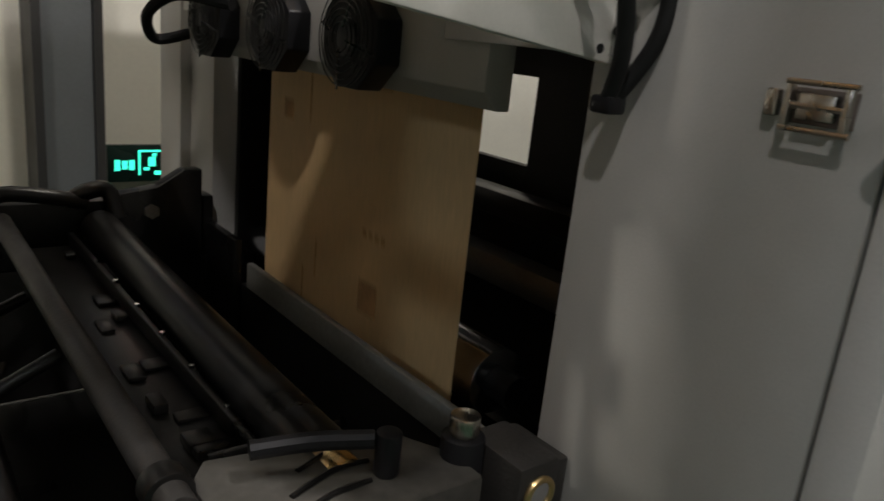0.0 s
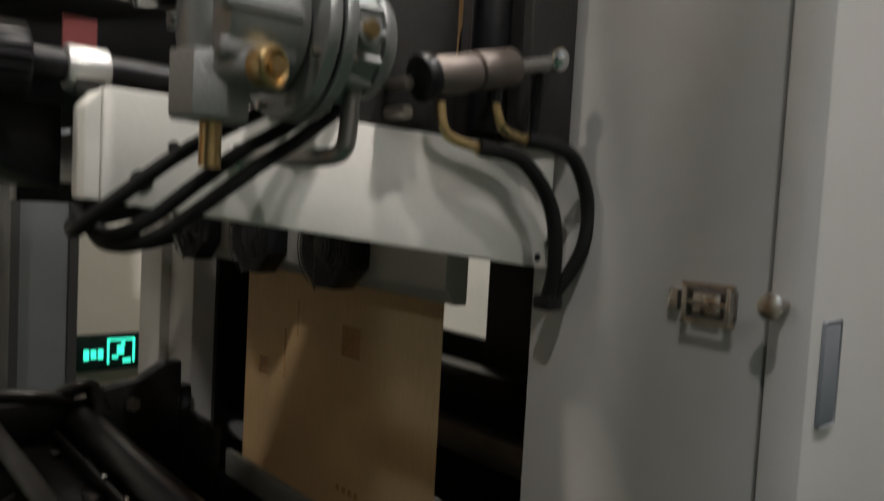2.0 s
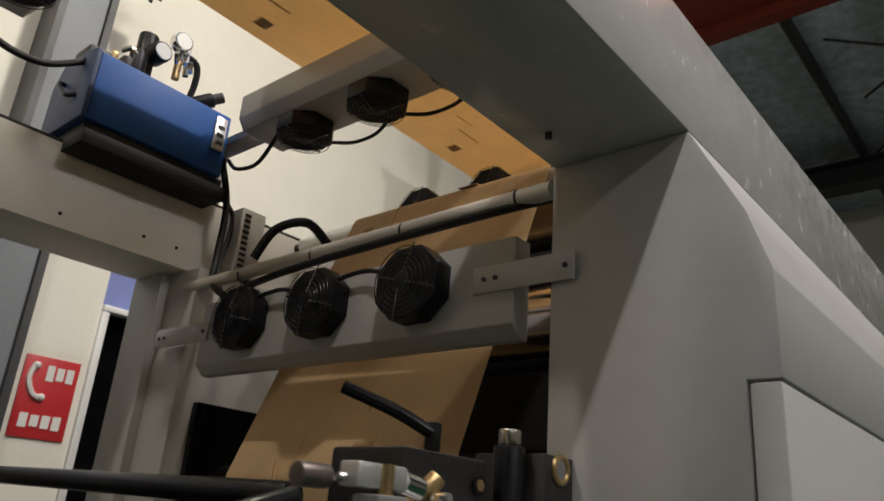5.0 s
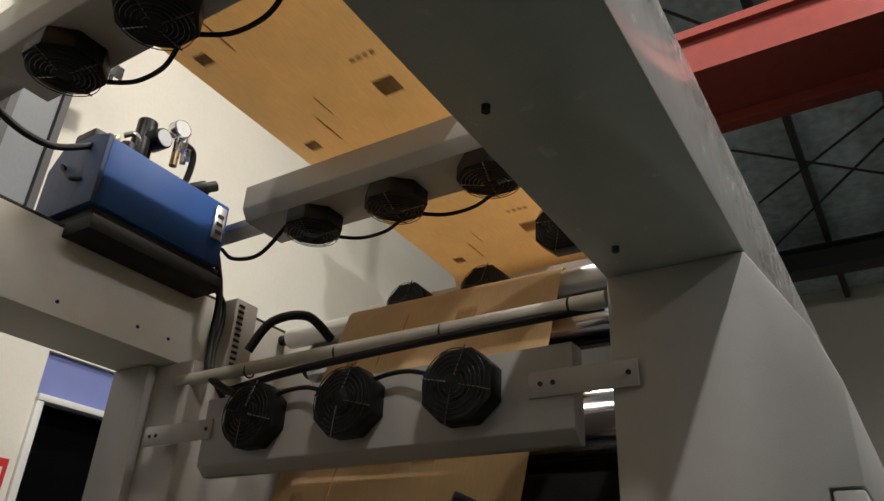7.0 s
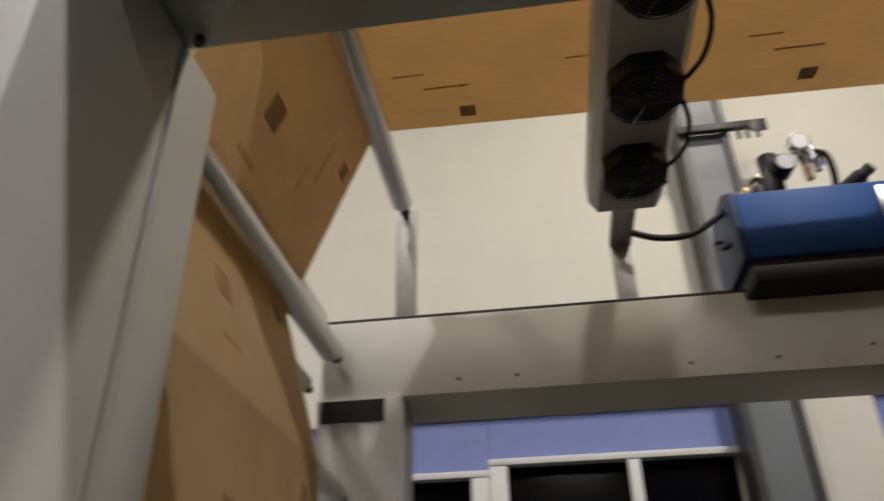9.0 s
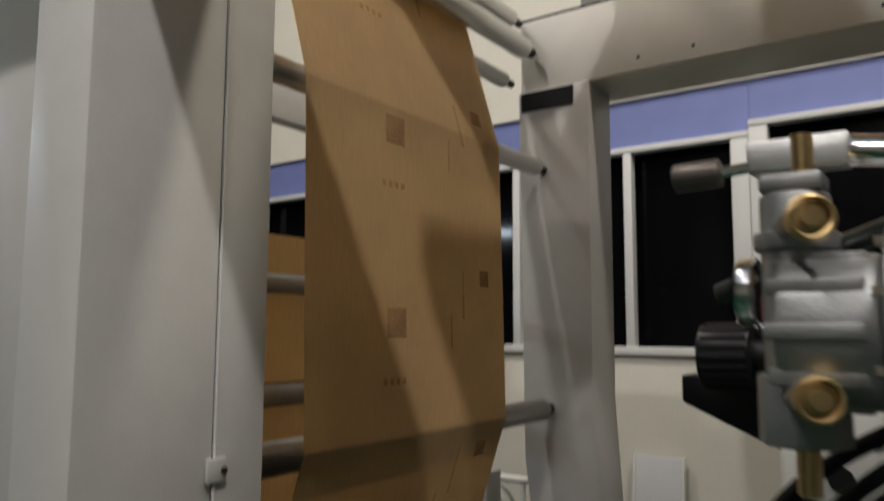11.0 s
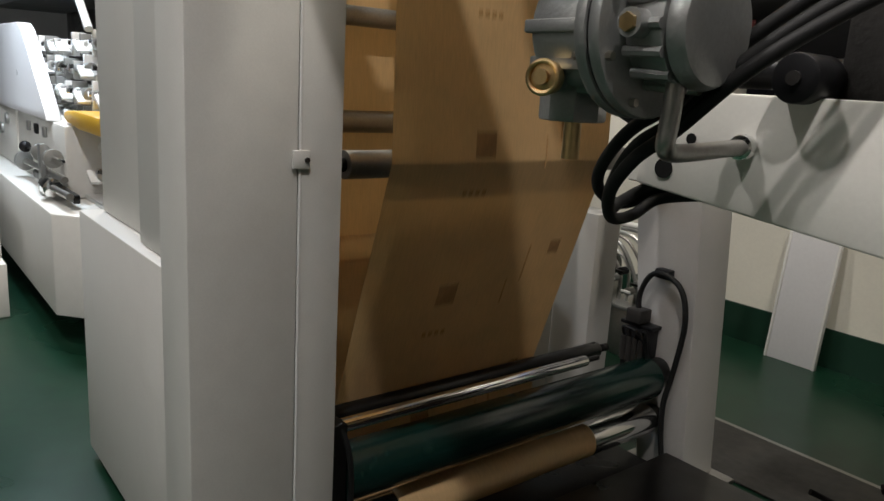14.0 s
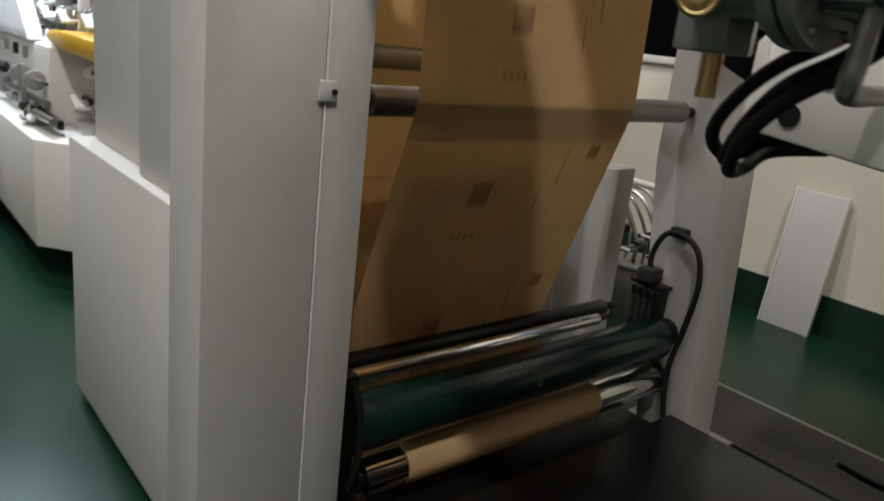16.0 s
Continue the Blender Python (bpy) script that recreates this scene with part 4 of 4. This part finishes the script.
def oil_block():
    t = thing("bearing_block", "dark bearing block with brass sight glass and capped cylinder", "machine part", (0.6, 0.6, 1.39))
    part("block", box(B(), 0.652, 0.746, 0.60, 0.75, 1.389, 1.665, 0.004), CAST, t)
    c = part("cylinder", rod(B(), (0.618, 0.65, 1.40), (0.618, 0.65, 1.672), 0.027, seg=24, bevel=0.004), BLACK, t)
    part("cap", rod(B(), (0.618, 0.65, 1.673), (0.618, 0.65, 1.70), 0.0195, seg=20, bevel=0.003), NICKEL, c)
    g = part("sight_ring", ring(B(), (0.70, 0.598, 1.642), (0, 1, 0), 0.022, 0.005, 28, 8), BRASS, t, "round brass sight glass ring")
    part("glass", rod(B(), (0.70, 0.597, 1.642), (0.70, 0.5995, 1.642), 0.02, seg=24), COPPER, g)


oil_block()


def cylinder():
    t = thing("air_cylinder", "small dark pneumatic cylinder with brass fittings", "cylinder", (0.5, 0.6, 1.45))
    part("barrel", rod(B(), (0.475, 0.60, 1.452), (0.538, 0.5925, 1.467), 0.025, seg=24, bevel=0.003), CYLGREY, t)
    part("barrel", rod(B(), (0.541, 0.592, 1.4675), (0.60, 0.585, 1.482), 0.026, seg=24, bevel=0.003), CYLGREY, t)
    part("end_cap", rod(B(), (0.455, 0.602, 1.447), (0.474, 0.60, 1.452), 0.03, seg=20, bevel=0.004), BLACK, t)
    part("piston_rod", rod(B(), (0.60, 0.585, 1.482), (0.66, 0.577, 1.496), 0.01, seg=12), STEEL, t)
    part("rod_eye", ball(B(), (0.675, 0.572, 1.503), 0.016), CHROME, t)
    part("drop_link", rod(B(), (0.66, 0.59, 1.49), (0.665, 0.60, 1.40), 0.007, seg=10), BLACK, t)
    for a, c, d in (((0.49, 0.60, 1.43), (0.50, 0.595, 1.385), (0.55, 0.59, 1.372)), ((0.575, 0.59, 1.438), (0.59, 0.585, 1.40), (0.635, 0.583, 1.39))):
        part("fitting", hose(B(), [a, c, d], 0.0065, 10, 6), BRASS, t)
        part("ferrule", rod(B(), d, (d[0] + 0.022, d[1] - 0.002, d[2] - 0.003), 0.010, seg=6), BRASS, t)
        part("push_joint", rod(B(), (a[0], a[1], a[2] + 0.012), (a[0], a[1], a[2] - 0.006), 0.010, seg=10), BLACK, t)
    part("pressure_hose", hose(B(), [(0.55, 0.588, 1.372), (0.62, 0.575, 1.36), (0.68, 0.572, 1.30), (0.705, 0.58, 1.22), (0.715, 0.60, 1.165)], 0.0105, 12), RUBBER, t)
    part("pressure_hose", hose(B(), [(0.635, 0.582, 1.39), (0.70, 0.56, 1.375), (0.745, 0.56, 1.31), (0.745, 0.565, 1.24), (0.725, 0.60, 1.165)], 0.0105, 12), RUBBER, t)
    part("hose_clip", box(B(), 0.703, 0.736, 0.585, 0.618, 1.150, 1.172, 0.005), BLACK, t)
    for y, z in ((0.60, 1.44), (0.60, 1.405)):
        part("cap_screw", rod(B(), (0.44, y + 0.04, z), (0.44, y, z), 0.008, seg=10), NICKEL, t)


cylinder()
for pts in ([(0.38, 0.60, 1.50), (0.345, 0.54, 1.465), (0.29, 0.505, 1.412), (0.233, 0.51, 1.363), (0.188, 0.512, 1.335), (0.15, 0.53, 1.30), (0.12, 0.557, 1.267), (0.10, 0.59, 1.252), (0.088, 0.625, 1.258), (0.094, 0.665, 1.272), (0.15, 0.69, 1.285)],
            [(0.39, 0.59, 1.49), (0.352, 0.53, 1.452), (0.30, 0.495, 1.405), (0.24, 0.495, 1.353), (0.195, 0.498, 1.321), (0.157, 0.515, 1.286), (0.13, 0.548, 1.256), (0.112, 0.585, 1.242), (0.102, 0.63, 1.243), (0.108, 0.665, 1.26), (0.16, 0.68, 1.272)],
            [(0.375, 0.60, 1.515), (0.335, 0.55, 1.48), (0.28, 0.52, 1.43), (0.222, 0.525, 1.381), (0.17, 0.525, 1.35), (0.13, 0.54, 1.32), (0.10, 0.56, 1.29), (0.083, 0.59, 1.267), (0.078, 0.63, 1.252), (0.092, 0.672, 1.26), (0.145, 0.70, 1.278)]):
    tagged(part("ink_hose", hose(B(), pts, 0.0070, 12), RUBBER), "black rubber ink hose looping round the arm", "hose", "ink hoses")


def ink_chamber():
    t = thing("ink_chamber", "black ink chamber with knob and bright clamp ring", "machine part", (0.1, 0.75, 1.38))
    part("body", box(B(), 0.03, 0.32, 0.78, 2.05, 1.41, 1.515, 0.02), RUBBER, t)
    part("bar", rod(B(), (0.02, 0.70, 1.412), (0.34, 0.70, 1.412), 0.017, seg=20), BLACK, t)
    part("clamp_ring", rod(B(), (0.083, 0.70, 1.412), (0.124, 0.70, 1.412), 0.0225, seg=24, bevel=0.003), ALU, t, "bright clamp ring")
    part("clamp_foot", box(B(), 0.09, 0.117, 0.68, 0.72, 1.389, 1.40), CAST, t)
    k = B()
    rod(k, (-0.005, 0.70, 1.41), (0.05, 0.70, 1.411), 0.035, seg=28, bevel=0.004)
    knob = part("hand_knob", k, BLACK, t)
    for i in range(20):
        a = math.tau * i / 20
        part("grip_rib", rod(B(), (0.0, 0.70 + 0.034 * math.cos(a), 1.41 + 0.034 * math.sin(a)), (0.048, 0.70 + 0.034 * math.cos(a), 1.411 + 0.034 * math.sin(a)), 0.003, seg=6), BLACK, knob)
    part("doctor_roller", rod(B(), (0.262, 0.77, 1.560), (0.285, 2.0, 1.575), 0.02, seg=24), OILY, t)
    part("drip_tray", prism(B(), [(-0.05, 1.385), (0.098, 1.382), (0.098, 1.29), (0.04, 1.312), (-0.05, 1.352)], "y", 0.76, 1.85, 0.004), BLACK, t)
    part("scraper_tube", rod(B(), (0.0, 0.76, 1.478), (0.23, 0.72, 1.558), 0.016, seg=20, bevel=0.002), SLEEVE, t)
    part("label_patch", box(B(), 0.10, 0.135, 0.776, 0.7795, 1.438, 1.478), PINKLABEL, t, "faded pink sticker")
    part("beam", box(B(), 0.30, 0.36, 0.80, 2.1, 1.30, 1.40, 0.004), OILY, t)
    part("end_bracket", box(B(), 0.02, 0.20, 2.051, 2.10, 1.36, 1.56, 0.004), OILY, t)
    part("support", box(B(), 0.30, 0.75, 2.0, 2.08, 1.25, 1.40, 0.004), OILY, t)


ink_chamber()


# ---- lower print deck, dark and oily ----
def lower_deck():
    t = thing("lower_print_deck", "dark oily print deck with rollers, ink tray and blade bar", "printing press", (0.3, 0.6, 0.4))
    part("front_rail", prism(B(), [(0.27, 0.60), (0.595, 0.60), (0.595, 0.665), (0.545, 0.76), (0.30, 0.80), (0.27, 0.76)], "z", 0.56, 0.685, 0.006), FRONTRAIL, t, "worn steel rail with cut recesses")
    for k in range(3):
        part("recess", hose(B(), [(0.33 + 0.03 * k, 0.63 + 0.045 * k, 0.686), (0.40 + 0.03 * k, 0.655 + 0.045 * k, 0.687), (0.46 + 0.02 * k, 0.66 + 0.04 * k, 0.686)], 0.004, 8, 5), OILY, t)
    part("cut_edge", box(B(), 0.31, 0.50, 0.803, 0.812, 0.63, 0.684, 0.002), OILY, t)
    part("far_rail", box(B(), 0.14, 0.78, 2.02, 2.09, 0.55, 0.72, 0.006), OILY, t)
    r1 = part("feed_tube", rod(B(), (0.24, 0.70, 0.69), (0.245, 1.98, 0.69), 0.022, seg=24, bevel=0.003), CAST, t)
    part("end_collar", rod(B(), (0.24, 0.735, 0.69), (0.24, 0.77, 0.69), 0.03, seg=24, bevel=0.003), OILY, r1)
    r2 = part("ink_roller", rod(B(), (0.45, 0.76, 0.66), (0.465, 1.98, 0.66), 0.046, seg=36, bevel=0.003), OILY, t)
    part("brass_sleeve", rod(B(), (0.4495, 0.70, 0.66), (0.45, 0.76, 0.66), 0.034, seg=28, bevel=0.003), BRASS, r2, "polished brass bearing sleeve")
    part("ink_tray", box(B(), 0.29, 0.40, 0.75, 1.96, 0.56, 0.625, 0.006), OILY, t)
    part("tray_wall", box(B(), 0.386, 0.398, 0.75, 1.96, 0.626, 0.658, 0.002), OILY, t)
    rng = random.Random(9)
    for k in range(10):
        y = 0.86 + 1.1 * rng.random()
        x = 0.295 + 0.07 * rng.random()
        part("clamp", box(B(), x, x + 0.02 + 0.03 * rng.random(), y, y + 0.02 + 0.05 * rng.random(), 0.626, 0.632 + 0.012 * rng.random(), 0.003), OILY, t)
    for k in range(3):
        y = 1.25 + 0.3 * k
        part("cross_link", rod(B(), (0.12, y, 0.60), (0.23, y + 0.03, 0.64), 0.012, seg=12), OILY, t)
    part("far_arm", hose(B(), [(0.20, 2.0, 0.70), (0.25, 2.02, 0.745), (0.36, 2.0, 0.74), (0.44, 2.0, 0.72)], 0.02, 12), OILY, t)
    part("far_arm", hose(B(), [(0.40, 2.02, 0.72), (0.44, 2.0, 0.75), (0.49, 2.0, 0.75), (0.51, 1.98, 0.68)], 0.022, 12), OILY, t)
    part("tray_lip", box(B(), 0.276, 0.289, 0.85, 1.2, 0.60, 0.628, 0.002), STEEL, t)
    for k in range(6):
        part("cap_screw", rod(B(), (0.392, 0.95 + 0.15 * k, 0.658), (0.392, 0.95 + 0.15 * k, 0.666), 0.005, seg=8), CHROME, t)
    part("blade_bar", box(B(), 0.772, 0.79, 0.79, 1.76, 0.53, 0.598, 0.003), BLADE, t, "long flat grey blade bar")
    part("dark_plate", box(B(), 0.752, 0.775, 1.80, 2.0, 0.19, 0.65, 0.003), OILY, t)
    # added dark sheet that keeps the space below the blade bar black
    part("dark_plate", box(B(), 0.776, 0.788, 0.79, 1.80, 0.19, 0.528), OILY, t)
    sp = part("side_plate", prism(B(), [(0.52, 0.35), (0.74, 0.35), (0.74, 0.80), (0.69, 0.80), (0.62, 0.755), (0.52, 0.74)], "y", 2.0, 2.05, 0.006), OILY, t)
    part("bolt", rod(B(), (0.60, 1.985, 0.69), (0.60, 2.0, 0.69), 0.02, seg=6), STEEL, sp)
    part("hand_wheel_rod", rod(B(), (0.16, 0.72, 0.62), (0.05, 1.2, 0.42), 0.014, seg=12), OILY, t)
    part("leg", box(B(), 0.20, 0.58, 0.67, 0.74, 0.19, 0.555, 0.006), OILY, t)
    part("leg", box(B(), 0.20, 0.78, 2.02, 2.08, 0.19, 0.549, 0.006), OILY, t)
    part("tie", rod(B(), (0.12, 0.74, 0.46), (0.14, 2.02, 0.46), 0.02, seg=14), OILY, t)
    lv = part("lever", hose(B(), [(0.33, 0.73, 0.727), (0.40, 0.71, 0.730), (0.47, 0.675, 0.733)], 0.0125, 10, 6), BLACK, t)
    part("lever_knob", rod(B(), (0.485, 0.665, 0.686), (0.485, 0.665, 0.745), 0.017, seg=16, bevel=0.003), BLACK, lv)
    ls = thing("low_bearing_block", "dark bearing block with brass ring and nickel cap", "machine part", (0.65, 0.58, 0.4))
    part("block", box(B(), 0.628, 0.70, 0.568, 0.68, 0.40, 0.70, 0.005), CAST, ls)
    part("back_plate", box(B(), 0.701, 0.745, 0.59, 0.70, 0.40, 0.675, 0.005), CAST, ls)
    c = part("cylinder", rod(B(), (0.60, 0.655, 0.40), (0.60, 0.655, 0.715), 0.03, seg=24, bevel=0.003), BLACK, ls)
    part("cap", rod(B(), (0.60, 0.655, 0.716), (0.60, 0.655, 0.745), 0.021, seg=20, bevel=0.003), NICKEL, c)
    g = part("sight_ring", ring(B(), (0.665, 0.565, 0.655), (0, 1, 0), 0.022, 0.005, 28, 8), BRASS, ls)
    part("glass", rod(B(), (0.665, 0.564, 0.655), (0.665, 0.567, 0.655), 0.02, seg=24), COPPER, g)
    for k, pts in enumerate(([(0.05, 1.0, 0.6), (0.0, 1.2, 0.4), (0.1, 1.5, 0.3), (0.2, 1.7, 0.45)], [(0.0, 1.5, 0.55), (0.1, 1.62, 0.5), (0.15, 1.8, 0.55), (0.05, 1.9, 0.6)],
                             [(-0.1, 0.95, 0.2), (0.05, 1.2, 0.42), (0.15, 1.6, 0.48)])):
        cable("thin black cable hanging in the lower deck", pts, 0.007)


lower_deck()


# ---- winder side: air valve with cables on the far post ----
def valve_unit():
    t = thing("valve_block", "black pneumatic valve block with looping cables", "valve", (-0.88, 2.1, 0.4))
    part("body", box(B(), -0.97, -0.87, 2.06, 2.139, 0.36, 0.56, 0.006), BLACK, t)
    part("plate", box(B(), -1.0, -0.86, 2.08, 2.139, 0.561, 0.575, 0.003), BLACK, t)
    part("terminal_box", box(B(), -0.965, -0.90, 2.06, 2.125, 0.58, 0.63, 0.005), CAST, t)
    for k in range(4):
        part("coil", rod(B(), (-0.955 + 0.025 * k, 2.05, 0.44), (-0.955 + 0.025 * k, 2.05, 0.53), 0.011, seg=10), CAST, t)
        part("small_cable", hose(B(), [(-0.955 + 0.025 * k, 2.05, 0.53), (-0.94 + 0.03 * k, 2.03, 0.57), (-0.85, 2.06, 0.52 - 0.03 * k), (-0.87, 2.06, 0.36)], 0.005, 8), RUBBER, t)
    part("cable_entry", box(B(), -0.895, -0.835, 2.10, 2.139, 0.755, 0.79, 0.006), BLACK, t)
    part("loop_cable", hose(B(), [(-0.93, 2.10, 0.58), (-0.945, 2.10, 0.67), (-0.91, 2.10, 0.755), (-0.85, 2.10, 0.775), (-0.775, 2.10, 0.735), (-0.745, 2.10, 0.62), (-0.765, 2.10, 0.45),
                                  (-0.79, 2.10, 0.30), (-0.77, 2.10, 0.12), (-0.70, 2.08, 0.03)], 0.010, 12), RUBBER, t)
    part("roller_bearing", rod(B(), (-0.85, 2.08, 0.41), (-0.85, 2.139, 0.41), 0.05, seg=24, bevel=0.004), OILY, t)
    part("lower_bearing", rod(B(), (-0.85, 2.10, 0.235), (-0.85, 2.139, 0.235), 0.045, seg=24, bevel=0.004), OILY, t)
    return t


valve_unit()
cable("black cable on the near end of the rollers", [(-0.80, 0.77, 0.56), (-0.78, 0.79, 0.48), (-0.77, 0.79, 0.36), (-0.79, 0.78, 0.25)], 0.008)
nb = thing("near_bearing_plate", "black bearing plate at the near roller ends", "machine part", (-0.85, 0.76, 0))
part("plate", box(B(), -0.98, -0.79, 0.752, 0.79, 0.10, 0.56, 0.005), OILY, nb)


# ---- next press unit down the line ----
def next_unit():
    t = thing("next_press_unit", "white press unit with slanted hood, control panel and bright rollers", "printing press", (-4, 0.6, 0))
    b = B()
    prism(b, [(-8.5, 0.60), (-3.25, 0.60), (-3.02, 0.80), (-3.02, 2.3), (-8.5, 2.3)], "z", 0.16, 0.67, 0.01)
    part("base", b, CREAM, t)
    part("plinth", box(B(), -8.4, -3.15, 0.85, 2.25, 0, 0.159), BLACK, t)
    p = part("control_panel", box(B(), -5.0, -3.62, 0.75, 1.0, 0.672, 1.06, 0.02), CREAM, t)
    for k in range(3):
        part("button", box(B(), -4.58 + 0.24 * k, -4.52 + 0.24 * k, 0.73, 0.75, 0.96, 1.02, 0.006), (CASTALU, BLACK, CASTALU)[k], p)
    part("side_panel", box(B(), -8.3, -5.02, 0.74, 1.0, 0.672, 1.06, 0.02), CREAM, t)
    for k in range(3):
        part("gauge", rod(B(), (-5.3 - 0.25 * k, 0.74, 0.98 - 0.08 * (k % 2)), (-5.3 - 0.25 * k, 0.72, 0.98 - 0.08 * (k % 2)), 0.04, seg=16), CASTALU, t)
    h = B()
    prism(h, [(-8.3, 1.062), (-3.90, 1.062), (-3.94, 1.12), (-4.50, 1.56), (-4.62, 1.60), (-8.3, 1.64)], "y", 0.72, 0.80, 0.01)
    part("hood", h, BOARD, t, "bright white slanted hood")
    v = part("hand_valve", rod(B(), (-4.45, 0.70, 0.87), (-3.40, 0.70, 0.90), 0.008, seg=12), CHROME, t)
    part("knob", ball(B(), (-4.46, 0.70, 0.87), 0.035), BLACK, v)
    for x in (-3.98, -3.66):
        part("disc", rod(B(), (x - 0.015, 0.70, 0.885), (x + 0.015, 0.70, 0.886), 0.05, seg=20, bevel=0.004), CASTALU, v)
    part("lever", box(B(), -3.85, -3.78, 0.66, 0.69, 0.672, 0.95, 0.005), CASTALU, t)
    g = part("guide_rod", rod(B(), (-4.55, 0.71, 0.775), (-3.45, 0.71, 0.80), 0.018, seg=14), STEEL, t)
    part("disc", rod(B(), (-4.58, 0.71, 0.774), (-4.53, 0.71, 0.775), 0.06, seg=20, bevel=0.004), CASTALU, g)
    part("guide_block", box(B(), -4.35, -3.3, 0.715, 0.748, 0.70, 0.745, 0.008), OILY, t)
    e = part("roller_end", rod(B(), (-3.72, 0.68, 0.74), (-3.58, 0.68, 0.742), 0.05, seg=24, bevel=0.006), CHROME, t)
    part("shaft", rod(B(), (-3.58, 0.68, 0.742), (-3.25, 0.69, 0.745), 0.018, seg=20), STEEL, e)
    part("yellow_guard", prism(B(), [(-3.80, 1.10), (-3.72, 1.07), (-3.44, 1.05), (-2.75, 1.05), (-2.75, 1.14), (-3.50, 1.145), (-3.74, 1.13)], "y", 0.78, 0.95, 0.02), YELLOW, t, "yellow guard cover")
    part("frame_plate", box(B(), -8.0, -2.4, 1.7, 1.75, 0.672, 2.2, 0.005), OILY, t)
    part("deck_plate", box(B(), -6.5, -3.2, 0.84, 1.6, 0.672, 0.70, 0.004), ALU, t)
    part("upright", box(B(), -3.25, -3.12, 1.45, 1.55, 0.672, 2.3, 0.02), CREAM, t)
    part("canopy", box(B(), -8.0, -4.05, 1.05, 1.69, 1.86, 1.93, 0.01), COLUMN, t, "dark blue-grey canopy")
    part("canopy_strut", rod(B(), (-4.06, 0.93, 1.80), (-3.78, 0.93, 1.56), 0.022, seg=10), FRAMEWHITE, t)
    rng = random.Random(4)
    shine = (CHROME, ALU, FRAMEWHITE, ALU, CASTALU, STEEL)
    for k in range(6):
        z, y = 0.79 + 0.135 * k, 0.93 + 0.03 * (k % 3)
        part("rail", rod(B(), (-5.9, y, z), (-3.25, y, z), 0.013 + 0.006 * (k % 2), seg=12), shine[k % 3], t)
        part("rail", box(B(), -5.8, -3.3, y + 0.10, y + 0.13, z + 0.035, z + 0.06, 0.003), (FRAMEWHITE, ALU)[k % 2], t)
        x = -5.8
        while x < -3.35:
            w = 0.05 + 0.06 * rng.random()
            c = part("clamp", box(B(), x - 0.014, x + 0.014, y - 0.03, y + 0.05, z - 0.045, z + 0.05 + 0.05 * rng.random(), 0.004), shine[rng.randrange(2, 6)], t)
            part("pin", rod(B(), (x, y - 0.05, z + 0.03), (x, y - 0.02, z + 0.03), 0.014, seg=10), (OILY, CHROME)[rng.randrange(2)], c)
            r = 0.02 + 0.02 * rng.random()
            part("roller", rod(B(), (x + 0.03, y - 0.01, z + 0.02), (x + 0.03 + w, y - 0.01, z + 0.02), r, seg=14, bevel=0.003), shine[rng.randrange(6)], t)
            if rng.random() < 0.45:
                part("paddle", prism(B(), [(x + 0.05, z + 0.02), (x + 0.14, z - 0.03), (x + 0.15, z - 0.015), (x + 0.06, z + 0.04)], "y", y - 0.08, y - 0.012, 0.003), (FRAMEWHITE, BOARD)[rng.randrange(2)], t)
            x += 0.17 + 0.12 * rng.random()


next_unit()
for z0, z1, x1 in ((0.0, 0.30, -3.84), (0.301, 0.58, -4.0)):
    c = thing("white_cabinet", "low white drawer cabinet beside the aisle", "cabinet", (-4.3, -0.2, z0))
    part("body", box(B(), -5.0, x1, -0.4, 0.48, z0, z1, 0.008), CREAM, c)
    part("drawer_pull", box(B(), x1 + 0.001, x1 + 0.012, 0.15, 0.28, z1 - 0.1, z1 - 0.085, 0.002), CAST, c)


# ---- printed marks that ride on the paper ----
SPEED, PHASE = 0.881, 0.07
COUNT = 23
STEP = TOTAL / COUNT


def mark(name, y, size_y, size_s, material, thick=0.0024):
    b = B()
    box(b, -thick / 2, thick / 2, -size_y / 2, size_y / 2, -size_s / 2, size_s / 2)
    return b


MARKS = []


def make_marks():
    kinds = [("printed_square", 1.265, 0.072, 0.072, INK, 0.0, "dark printed square on the kraft paper"),
             ("printed_square", 1.67, 0.046, 0.046, INK, -0.13, "small dark printed square on the kraft paper"),
             ("printed_line", 1.56, 0.006, 0.13, FAINT_INK, -0.08, "faint printed line of small text on the paper"),
             ("printed_line", 1.50, 0.005, 0.09, FAINT_INK, 0.02, "faint printed line of small text on the paper")]
    kinds += [("printed_stroke", 1.22 + 0.024 * k, 0.014, 0.016, FAINT_INK, 0.14, "faint printed stroke in a short text line") for k in range(4)]
    for name, y, sy, ss, m, shift, label in kinds:
        first = None
        for k in range(COUNT):
            if first is None:
                first = part(name, mark(name, y, sy, ss, m), m)
                tagged(first, label, "print", "printed marks")
                ob = first
            else:
                ob = new(name, first.data)
                tagged(ob, label, "print", "printed marks")
            MARKS.append((ob, y, k * STEP + shift))


make_marks()


def motions():
    times = [0.1 * i for i in range(161)]
    for ob, y, s0 in MARKS:
        rows = []
        for t in times:
            p, d = on_web(s0 + PHASE + SPEED * t)
            rows.append((t, pose(p.x, y, p.y, 0, math.degrees(math.atan2(d.x, d.y)), 0)))
        walk(ob, rows)
    for ob, r, way in ((GREEN, 0.075, -1), (SHINY, 0.055, 1), (COPPERS, 0.11, 1)):
        base = ob.location.copy()
        walk(ob, [(i / 15, pose(*base, 0, way * math.degrees(SPEED * i / 15 / r), 0)) for i in range(241)])


motions()
